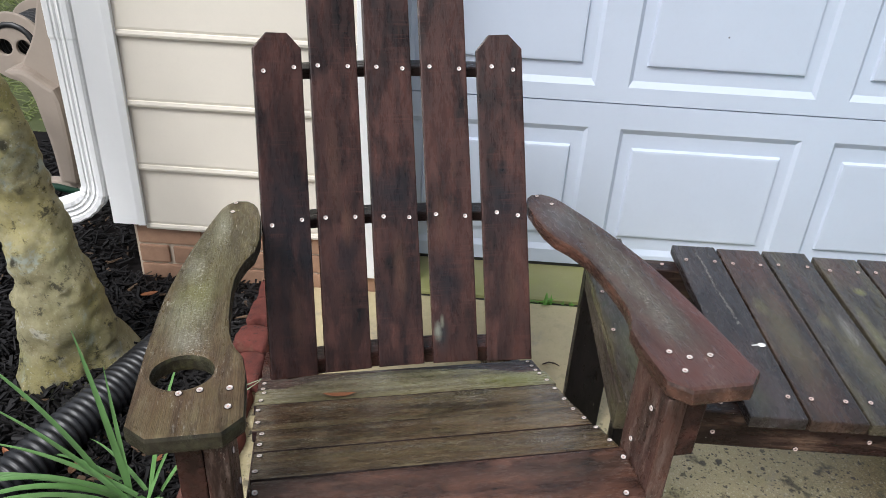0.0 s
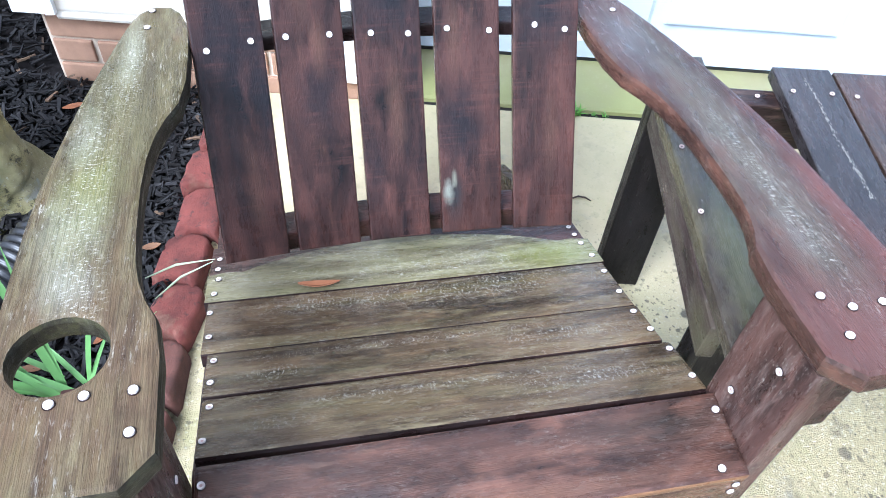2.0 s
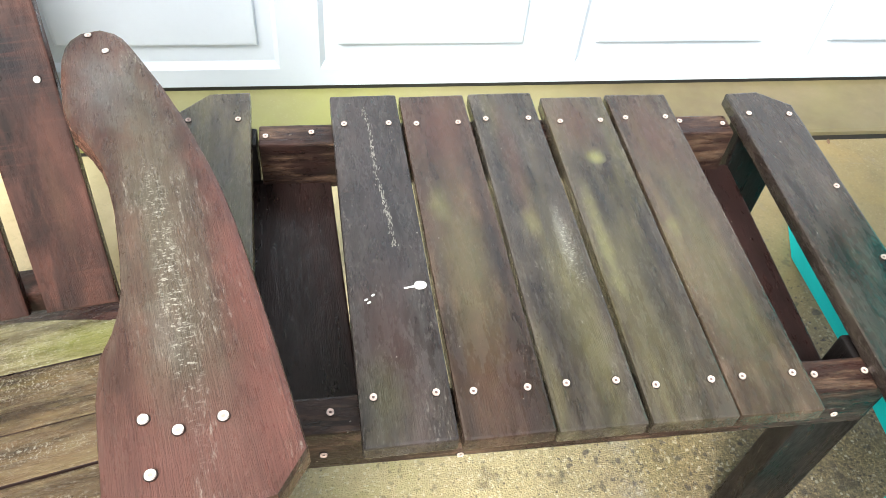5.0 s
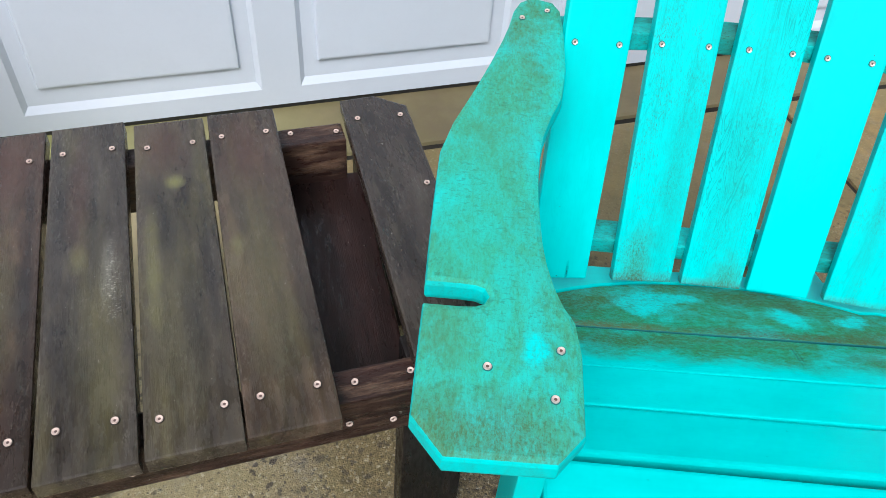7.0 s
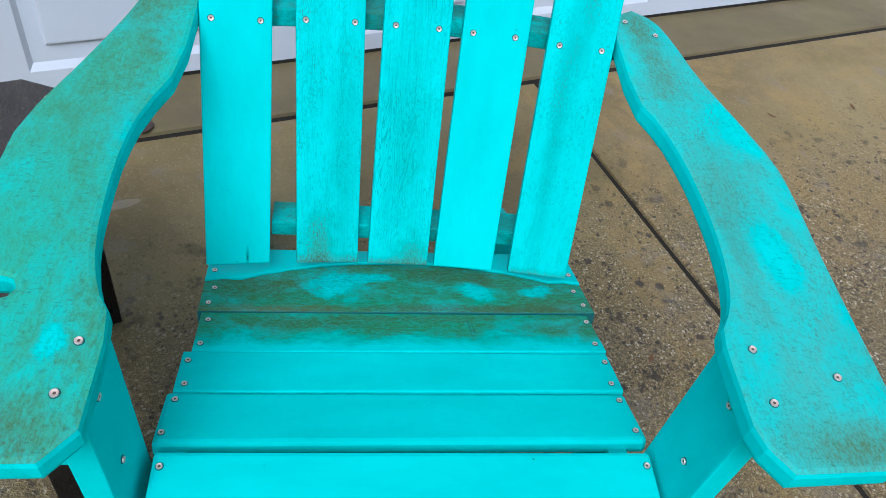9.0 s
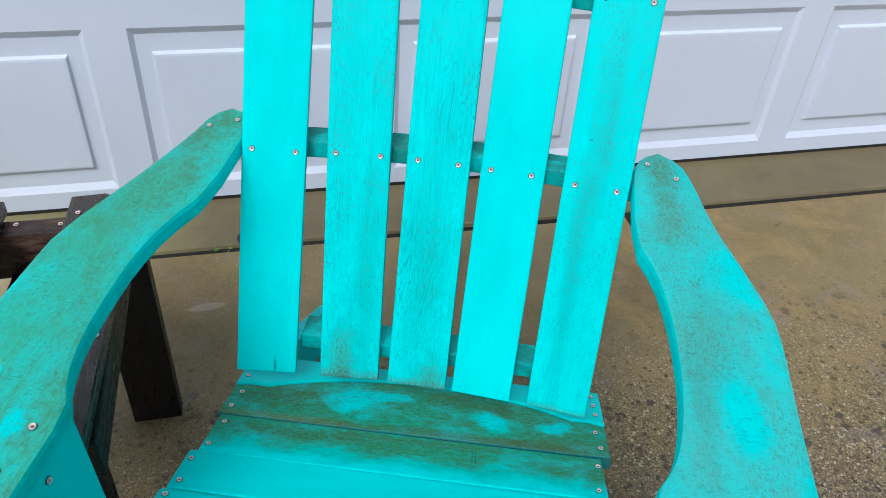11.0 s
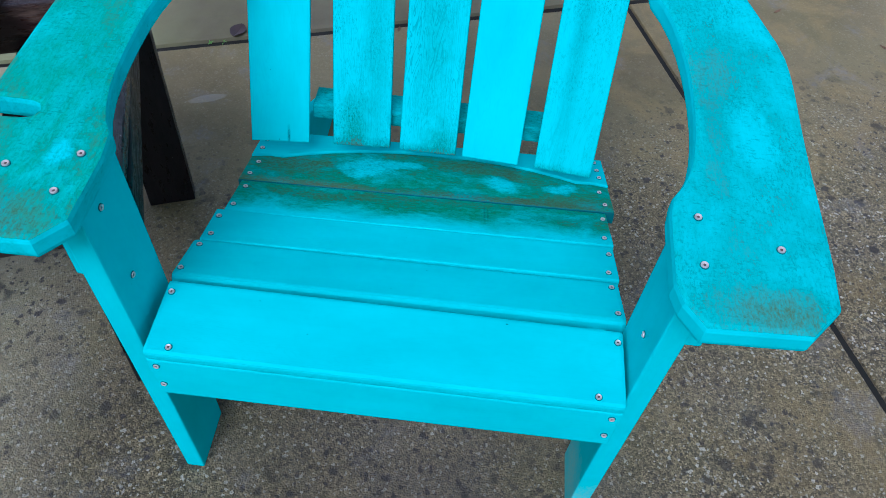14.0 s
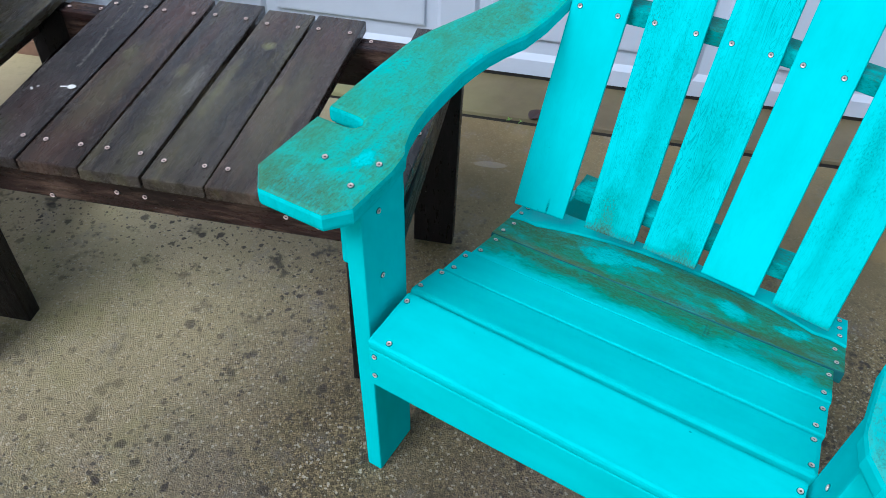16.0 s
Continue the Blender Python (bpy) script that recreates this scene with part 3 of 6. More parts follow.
TEALARM = painted("thinly_worn_turquoise_paint", TEAL_COLOR, 0.77, 0.30, 0.55, clean=((0.115, -0.366, 0.072, 0.024, 8), (0.33, -0.385, 0.06, 0.04, 0)), dashes=0.75, speckle=0.40, film=(0.070, 0.425, 0.395), rust=0.22, dirt=0.50,
                  spots=((0.53, -0.318, 0.06, 0.022, 0.85, OLIVE), (0.43, -0.325, 0.06, 0.020, 0.5, OLIVE), (-0.105, -0.36, 0.022, 0.06, 0.75, OLIVE), (0.02, -0.35, 0.06, 0.06, 0.30, (0.10, 0.30, 0.25)), (0.25, -0.345, 0.09, 0.03, 0.45, (0.08, 0.22, 0.15)), (0.175, -0.335, 0.06, 0.022, 0.45, (0.06, 0.25, 0.20)), (0.115, -0.325, 0.07, 0.010, 0.45, (0.06, 0.24, 0.20)), (0.120, -0.357, 0.028, 0.012, 1.0, TEAL_COLOR), (0.095, -0.368, 0.030, 0.013, 1.0, TEAL_COLOR)))
TEALWORN = painted("algae_stained_turquoise_paint", TEAL_COLOR, 0.86, 0.25, 0.6, speckle=0.45, film=(0.040, 0.37, 0.240), holes=0.55, rust=0.45, dirt=0.7, clean=((-0.015, 0.318, 0.022, 0.012, 0),), spots=((0.0, 0.40, 0.05, 0.03, 0.5, OLIVE), (0.30, 0.36, 0.10, 0.05, 0.4, OLIVE), (-0.100, 0.37, 0.036, 0.08, 0.8, (0.075, 0.090, 0.016)), (0.47, 0.335, 0.10, 0.035, 0.45, OLIVE), (0.16, 0.375, 0.24, 0.045, 0.5, GREENTINT)))
TEALGRIME = painted("grimy_turquoise_paint", TEAL_COLOR, 0.42, 0.2, 0.6, film=(0.02, 0.30, 0.24))
# rail paint: grime film darkened to hold the shade behind the back slats
TEALRAIL = painted("grimy_shaded_turquoise_paint", TEAL_COLOR, 0.85, 0.2, 0.6, film=(0.010, 0.20, 0.18), rust=0.3, holes=0.75)
TEALDIRTY = painted("heavily_stained_turquoise_paint", TEAL_COLOR, 1.0, 0.4, 0.6, film=(0.010, 0.215, 0.082), rust=0.42, holes=0.55, dirt=0.75,
                    clean=((-0.105, 0.075, 0.050, 0.040, 0), (-0.045, 0.095, 0.035, 0.016, 0), (0.115, 0.060, 0.022, 0.030, 40), (0.215, 0.060, 0.030, 0.016, 10)),
                    spots=((-0.22, 0.065, 0.075, 0.040, 0.75, (0.050, 0.078, 0.010)), (-0.20, 0.004, 0.11, 0.012, 0.75, (0.150, 0.095, 0.040)), (0.10, 0.006, 0.19, 0.013, 0.8, (0.085, 0.060, 0.018)), (0.065, 0.100, 0.045, 0.020, 0.7, (0.035, 0.085, 0.015)), (0.13, 0.095, 0.020, 0.022, 0.7, (0.040, 0.070, 0.012)), (0.22, 0.020, 0.06, 0.016, 0.6, RUSTY)))
TEALFADE = painted("half_stained_turquoise_paint", TEAL_COLOR, 0.95, 0.4, 0.6, fade=True, film=(0.010, 0.230, 0.095), rust=0.42, dirt=0.75,
                   spots=((-0.14, 0.018, 0.10, 0.018, 0.75, (0.055, 0.082, 0.012)), (0.02, 0.034, 0.10, 0.008, 0.55, (0.07, 0.075, 0.018)), (0.095, 0.010, 0.0018, 0.022, 0.8, (0.012, 0.10, 0.08)), (0.100, 0.006, 0.0015, 0.020, 0.7, (0.012, 0.10, 0.08)), (0.21, 0.012, 0.06, 0.020, 0.5, (0.06, 0.09, 0.03))))
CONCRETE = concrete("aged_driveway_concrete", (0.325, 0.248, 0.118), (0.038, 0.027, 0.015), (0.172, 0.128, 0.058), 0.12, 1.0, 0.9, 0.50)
APRON = concrete("mossy_apron_concrete", (0.215, 0.172, 0.098), (0.10, 0.08, 0.05), (0.120, 0.096, 0.055), 0.25, 0.12, 0.85, 0.0, (1.3, 0.6), 0.12, (0.33, 0.32, 0.155), 0.7)
DIRT = plain("dark_joint_dirt", (0.017, 0.014, 0.010), 0.95, 0.4, 20.0)
SIDING = plain("cream_vinyl_siding", (0.77, 0.71, 0.615), 0.42, 0.05)
TRIMWHITE = plain("white_vinyl_trim", (0.88, 0.88, 0.88), 0.35, 0.04)
DOORWHITE = plain("white_door_paint", (0.575, 0.635, 0.75), 0.38, 0.05, 3.0, flies=0.8)
BLACKRUBBER = plain("black_rubber", (0.02, 0.02, 0.02), 0.7)


def worn_brick(name, base):
    m, nt, p = mat(name, 0.9)
    v = coords(nt, spread=20.0)
    c = blend(nt, ramp(nt, noise_tex(nt, v, 14.0, 6.0, 0.7), 0.35, 0.65), base, tuple(x * 0.45 for x in base))
    c = blend(nt, ramp(nt, noise_tex(nt, v, 40.0, 6.0, 0.75), 0.56, 0.66, 0.0, 0.8), c, (0.025, 0.02, 0.017))
    c = blend(nt, ramp(nt, noise_tex(nt, v, 9.0, 5.0, 0.7), 0.58, 0.72, 0.0, 0.6), c, (0.20, 0.14, 0.09))
    link(nt, c, p.inputs["Base Color"])
    bump(nt, p, noise_tex(nt, v, 90.0, 6.0, 0.8), 0.9, 0.004)
    return m


BRICKRED = worn_brick("red_edging_brick", (0.19, 0.048, 0.036))
BRICKBROWN = worn_brick("brown_edging_brick", (0.165, 0.066, 0.048))
BRICKHOUSE = plain("tan_house_brick", (0.38, 0.225, 0.145), 0.9, 0.3, 18.0, 0.0, 0.5)
MORTAR = plain("grey_mortar", (0.56, 0.46, 0.36), 0.95, 0.2, 30.0)
SCREWPALE = plain("pale_screw_head", (0.82, 0.74, 0.70), 0.4, 0.15, 60.0, 0.3)
SCREWPINK = plain("rusty_pink_screw_head", (0.72, 0.60, 0.57), 0.45, 0.3, 60.0, 0.3)
SCREWDARK = plain("dark_screw_recess", (0.11, 0.065, 0.06), 0.6, 0.2, 60.0)

# dark teal round screw heads; on the rear board's edge, painted seam dirt and shade
TEALRECESS = plain("dark_teal_sink_and_seam_shade", (0.0, 0.13, 0.14), 0.6, 0.2, 60.0)
SCREWRUST = plain("rosy_screw_head", (0.74, 0.58, 0.53), 0.45, 0.25, 60.0, 0.2)
SCREWROSE = plain("rosy_screw_recess", (0.55, 0.36, 0.31), 0.6, 0.2, 60.0)


# ---- mesh helpers ----
def put(ob, parent, m):
    if parent is not None:
        ob.parent = parent
    ob.matrix_basis = m
    return ob


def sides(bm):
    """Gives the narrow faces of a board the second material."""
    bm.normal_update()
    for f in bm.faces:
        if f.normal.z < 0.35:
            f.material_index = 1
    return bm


def part(name, bm, material, parent=None, label="", m=Matrix(), smooth=False):
    me = bpy.data.meshes.new(name)
    bm.to_mesh(me)
    bm.free()
    for mt in (material if isinstance(material, (list, tuple)) else [material]):
        me.materials.append(mt)
    if smooth:
        me.polygons.foreach_set("use_smooth", [True] * len(me.polygons))
    ob = put(new(name, me), parent, m)
    return tagged(ob, label) if label else ob


def box_bm(sx, sy, sz, bevel=0.0, at=(0, 0, 0), seg=2):
    bm = bmesh.new()
    bmesh.ops.create_cube(bm, size=1.0, matrix=Matrix.Translation(at) @ Matrix.Diagonal((sx, sy, sz, 1)))
    if bevel:
        bmesh.ops.bevel(bm, geom=bm.edges[:], offset=bevel, segments=seg, profile=0.6, affect="EDGES", clamp_overlap=True)
    return bm


def eased(outline, limit=38):
    """Rounds the gentle bends of an outline, and keeps its sharp corners."""
    res, n = [], len(outline)
    for i in range(n):
        a, b, c = (Vector(outline[j % n]) for j in (i - 1, i, i + 1))
        turn = (b - a).angle(c - b, 0)
        if math.degrees(turn) > limit:
            res.append(b)
        else:
            res += [b.lerp(a, 0.25), b.lerp(c, 0.25)]
    return [tuple(v) for v in res]


def prism_bm(outline, thick, bevel=0.003, holes=()):
    """A flat board cut to an outline (x, y), from z = -thick to 0, with eased edges."""
    bm = bmesh.new()
    for ring in (outline, *holes):
        vs = [bm.verts.new((x, y, 0)) for x, y in ring]
        for i in range(len(vs)):
            bm.edges.new((vs[i - 1], vs[i]))
    bmesh.ops.triangle_fill(bm, use_beauty=True, use_dissolve=False, edges=bm.edges[:])
    for f in bm.faces:
        if f.normal.z < 0:
            f.normal_flip()
    if not holes:
        bmesh.ops.dissolve_faces(bm, faces=bm.faces[:])
    got = bmesh.ops.extrude_face_region(bm, geom=bm.faces[:])
    bmesh.ops.translate(bm, verts=[g for g in got["geom"] if isinstance(g, bmesh.types.BMVert)], vec=(0, 0, -thick))
    bmesh.ops.recalc_face_normals(bm, faces=bm.faces[:])
    if bevel:
        rim = [e for e in bm.edges if len(e.link_faces) == 2 and e.calc_face_angle(0) > 1.2 and abs((e.verts[0].co - e.verts[1].co).z) < 1e-5]
        bmesh.ops.bevel(bm, geom=rim, offset=bevel, segments=2, profile=0.6, affect="EDGES", clamp_overlap=True)
    return bm


def turned(outline):
    """Chair (x, y) to board axes, whose x runs along the chair's y."""
    return [(y, -x) for x, y in outline]


def ring(x, y, r, n=28):
    return [(x + r * math.cos(2 * math.pi * i / n), y + r * math.sin(2 * math.pi * i / n)) for i in range(n)]


def tube_bm(points, radii, n=10, cap=True):
    bm, rings, prev = bmesh.new(), [], None
    pts = [Vector(p) for p in points]
    for i, p in enumerate(pts):
        d = (pts[min(i + 1, len(pts) - 1)] - pts[max(i - 1, 0)]).normalized()
        side = d.orthogonal().normalized() if prev is None else (prev - d * prev.dot(d)).normalized()
        prev, up = side, d.cross(side)
        rings.append([bm.verts.new(p + radii[i] * (side * math.cos(2 * math.pi * k / n) + up * math.sin(2 * math.pi * k / n))) for k in range(n)])
    for a, b in zip(rings, rings[1:]):
        for k in range(n):
            bm.faces.new((a[k], a[(k + 1) % n], b[(k + 1) % n], b[k]))
    if cap:
        bm.faces.new(rings[0][::-1])
        bm.faces.new(rings[-1])
    bmesh.ops.recalc_face_normals(bm, faces=bm.faces[:])
    return bm


def screw_mesh(name, head, recess, sink, r):
    bm = bmesh.new()
    bmesh.ops.create_cone(bm, cap_ends=True, segments=14, radius1=r, radius2=r * 0.92, depth=0.0022, matrix=Matrix.Translation((0, 0, 0.0006)))
    for f in bm.faces:
        f.material_index = 0
    top = max(bm.faces, key=lambda f: f.calc_center_median().z)
    inner = bmesh.ops.inset_individual(bm, faces=[top], thickness=r * 0.55)
    top.material_index = 1
    bmesh.ops.translate(bm, verts=top.verts[:], vec=(0, 0, -0.0009))
    old = set(bm.faces)
    bmesh.ops.create_cone(bm, cap_ends=True, segments=14, radius1=r * 1.18, radius2=r * 1.18, depth=0.0008, matrix=Matrix.Translation((0, 0, -0.0002)))
    for f in set(bm.faces) - old:
        f.material_index = 2
    me = bpy.data.meshes.new(name)
    bm.to_mesh(me)
    bm.free()
    me.materials.append(head)
    me.materials.append(recess)
    me.materials.append(sink)
    return me


SCREW_PALE = screw_mesh("screw_pale", SCREWPALE, SCREWROSE, TABLERED, 0.0045)
SCREW_ROSE = screw_mesh("screw_rose", SCREWRUST, SCREWDARK, TABLEBLACK, 0.0041)
SCREW_PINK = screw_mesh("screw_pink", SCREWPINK, SCREWDARK, TEALRECESS, 0.0038)


def screw(parent, mesh, m):
    """Sets a screw head into a board; m is its place on the whole thing."""
    return put(new("screw", mesh), parent, parent.matrix_basis.inverted() @ m @ pose(0, 0, 0, 0, 0, random.uniform(0, 90)))


def board(name, parent, material, length, width, thick, m, bevel=0.003, label=""):
    bm = box_bm(length, width, thick, bevel)
    return part(name, sides(bm) if isinstance(material, tuple) else bm, material, parent, label, m)


def empty(name, m, label, category, group=""):
    ob = new(name)
    ob.empty_display_size = 0.1
    ob.matrix_basis = m
    return tagged(ob, label, category, group)


def structure(name, bm, material, label, category, m=Matrix(), parent=None):
    return tagged(part(name, bm, material, parent, "", m), label, category, "", "structure")


# ---- ground, driveway, apron ----
EDGE = -0.419  # where the driveway meets the brick edging
structure("ground", box_bm(400, 400, 0.1, 0, (0, 0, -0.17)), plain("lawn_ground", (0.10, 0.12, 0.045), 0.95, 0.4, 2.0), "flat lawn of yellowing green grass", "ground")
structure("joint_bed", box_bm(8.9, 9.0, 0.04, 0, (4.06, -4.42, -0.0285)), DIRT, "dark dirt under the driveway joints", "ground")
driveway = tagged(new("driveway"), "worn tan concrete driveway with dark joints", "driveway", "", "structure")
for outline in ([(EDGE, -8.9), (2.013, -8.9), (2.423, -0.173), (EDGE, -0.149)], [(2.030, -8.9), (8.4, -8.9), (8.4, -0.196), (2.440, -0.173)]):
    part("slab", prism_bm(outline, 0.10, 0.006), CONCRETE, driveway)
APRON_OUT = [(-0.47, -0.132), (5.15, -0.162), (5.15, 0.10), (-0.47, 0.10)]
structure("apron", prism_bm(APRON_OUT, 0.10, 0.013), APRON, "mossy concrete strip along the garage door", "apron", pose(0, 0, 0.003))

# ---- garage front ----
WALL_Y, DOOR_L, DOOR_R, DOOR_Y = -0.15, -0.150, 4.925, 0.065
TRIM_L = -0.215


def lap_siding_bm(x0, x1, z0, z1, exposure=0.19, proud=0.014):
    """Courses of lap siding that face -y, each leaning out to a rounded butt edge."""
    bm, z = bmesh.new(), z0
    while z < z1 - 0.01:
        t = min(z + exposure, z1)
        prof = [(0.004, z - 0.004), (-proud, z - 0.004), (-proud - 0.002, z + 0.003), (-proud + 0.0005, z + 0.011), (-proud + 0.004, z + 0.0125), (-proud + 0.002, z + 0.020), (-0.002, t)]
        rows = [[bm.verts.new((x, y, zz)) for x in (x0, x1)] for y, zz in prof]
        for a, b in zip(rows, rows[1:]):
            bm.faces.new((a[0], a[1], b[1], b[0]))
        z = t
    bmesh.ops.recalc_face_normals(bm, faces=bm.faces[:])
    return bm


wall = structure("wall_front", box_bm(0.66, 0.15, 2.75, 0, (-0.545, WALL_Y + 0.078, 1.555)), SIDING, "cream vinyl lap siding beside the garage door", "wall")
n_course = int((2.88 - 0.181) / 0.19)
for i in range(n_course):
    z = 0.181 + 0.19 * i
    part("siding_course", lap_siding_bm(-0.845, TRIM_L, z, z + 0.19), SIDING, wall, "", pose(0, WALL_Y, 0))
structure("wall_side", box_bm(0.15, 5.2, 2.80, 0, (-0.845, 2.53, 1.50)), SIDING, "cream side wall of the garage", "wall")
structure("wall_header", box_bm(5.35, 0.15, 0.75, 0, (2.31, WALL_Y + 0.076, 2.53)), SIDING, "cream wall above the garage door", "wall")
structure("wall_right", box_bm(0.7, 0.15, 2.9, 0, (5.31, WALL_Y + 0.076, 1.45)), SIDING, "cream wall past the garage door", "wall")
structure("wall_back", box_bm(6.5, 0.15, 2.9, 0, (2.40, 5.21, 1.45)), SIDING, "cream back wall of the garage", "wall")
structure("wall_far_side", box_bm(0.15, 5.2, 2.9, 0, (5.585, 2.53, 1.45)), SIDING, "cream far side wall of the garage", "wall")
structure("roof", box_bm(6.9, 5.7, 0.12, 0, (2.37, 2.57, 2.965)), plain("grey_roof_shingle", (0.12, 0.115, 0.11), 0.9, 0.3, 12.0), "flat dark garage roof", "roof")
# white corner post: two faces with a raised outer bead
bm = bmesh.new()
prof = [(-0.842, -0.012), (-0.842, -0.026), (-0.862, -0.029), (-0.864, -0.024), (-0.938, -0.024), (-0.941, 0.075), (-0.945, 0.079), (-0.945, 0.100), (-0.930, 0.100)]
lo, hi = [[bm.verts.new((x, y, z)) for x, y in prof] for z in (0.193, 2.88)]
for i in range(len(prof) - 1):
    bm.faces.new((lo[i], lo[i + 1], hi[i + 1], hi[i]))
bm.faces.new(lo)
bmesh.ops.recalc_face_normals(bm, faces=bm.faces[:])
structure("trim_corner", bm, TRIMWHITE, "white vinyl corner post", "corner trim", pose(0, WALL_Y, 0))
structure("trim_door", box_bm(0.09, 0.165, 2.86, 0.004, (TRIM_L + 0.045, WALL_Y + 0.066, 1.485)), TRIMWHITE, "white trim board beside the garage door", "door trim")

# brick foundation under the siding
foundation = structure("foundation", box_bm(0.70, 0.09, 0.335, 0, (-0.545, WALL_Y + 0.055, 0.0075)), MORTAR, "brick foundation under the siding", "foundation")
one = box_bm(0.193, 0.092, 0.058, 0.004)
brick_me = bpy.data.meshes.new("house_brick")
one.to_mesh(brick_me)
one.free()
brick_me.materials.append(BRICKHOUSE)
one = box_bm(0.090, 0.092, 0.058, 0.004)
half_me = bpy.data.meshes.new("half_brick")
one.to_mesh(half_me)
one.free()
half_me.materials.append(BRICKHOUSE)
for row in range(5):
    z = 0.145 - 0.066 * row
    for k in range(4):
        x = -0.79 + 0.203 * k - (0.10 if row % 2 else 0.0)
        if x < -0.83:
            put(new("brick", half_me), foundation, pose(-0.842, WALL_Y + 0.048, z))
            continue
        put(new("brick", brick_me), foundation, pose(x, WALL_Y + 0.048 + random.uniform(-0.002, 0.002), z))

# ---- garage door: raised-panel sections ----
door = empty("door_1", pose(0, DOOR_Y, 0), "closed white raised-panel sectional garage door", "garage door")
door["kind"] = "structure"
PITCH, SECTION = 0.633, 0.557


def panel_bm(w, h):
    """An embossed panel, w by h: a sloped border, a flat channel and a raised field."""
    bm, loops = bmesh.new(), []
    for ix, iz, depth in ((0, 0, 0), (0.012, 0.018, 0.011), (0.045, 0.062, 0.0115), (0.049, 0.067, 0.002), (0.055, 0.073, 0.001)):
        loops.append([bm.verts.new((x, depth, z)) for x, z in ((ix, iz), (w - ix, iz), (w - ix, h - iz), (ix, h - iz))])
    for a, b in zip(loops, loops[1:]):
        for k in range(4):
            bm.faces.new((a[k], a[(k + 1) % 4], b[(k + 1) % 4], b[k]))
    bm.faces.new(loops[-1])
    return bm


pw, ph = 0.538, 0.430
bm = panel_bm(pw, ph)
panel_me = bpy.data.meshes.new("door_panel")
bm.to_mesh(panel_me)
bm.free()
panel_me.materials.append(DOORWHITE)
for s in range(4):
    z0 = 0.018 + SECTION * s
    zb, zt = z0 + 0.048, z0 + 0.048 + ph
    bm = bmesh.new()
    width, mid = DOOR_R - DOOR_L, (DOOR_R + DOOR_L) / 2
    pieces = [(mid, (z0 + zb) / 2, width, zb - z0), (mid, (zt + z0 + SECTION - 0.004) / 2, width, z0 + SECTION - 0.004 - zt)]
    xs = [-0.096 + PITCH * k for k in range(8)]
    edges = [DOOR_L] + [v for x in xs for v in (x, x + pw)] + [DOOR_R]
    for a, b in zip(edges[::2], edges[1::2]):
        pieces.append(((a + b) / 2, (zb + zt) / 2, b - a, ph))
    for x, z, w, h in pieces:
        bmesh.ops.create_cube(bm, size=1.0, matrix=Matrix.Translation((x, 0.02, z)) @ Matrix.Diagonal((w, 0.04, h, 1)))
    section = part("door_section", bm, DOORWHITE, door)
    for x in xs:
        put(new("panel", panel_me), section, pose(x, 0, zb))
part("bottom_seal", box_bm(DOOR_R - DOOR_L, 0.03, 0.020, 0.006, ((DOOR_R + DOOR_L) / 2, 0.02, 0.012)), BLACKRUBBER, door, "black rubber bottom seal")


# ---- chairs ----
def arc(x, depth, radius):
    return depth - x * x / (2 * radius)


def tilted_slat(name, parent, material, y0, z0, y1, z1, length, thick, x=0.0, bevel=0.004, yaw=0.0):
    """A board across the chair from (y0, z0) to (y1, z1); also gives the place of its top face."""
    a = math.atan2(z1 - z0, y1 - y0)
    w = math.hypot(y1 - y0, z1 - z0)
    top = Matrix.Translation((x, (y0 + y1) / 2, (z0 + z1) / 2)) @ pose(0, 0, 0, math.degrees(a), 0, yaw)
    return board(name, parent, material, length, w, thick, top @ pose(0, 0, -thick / 2), bevel), top, w


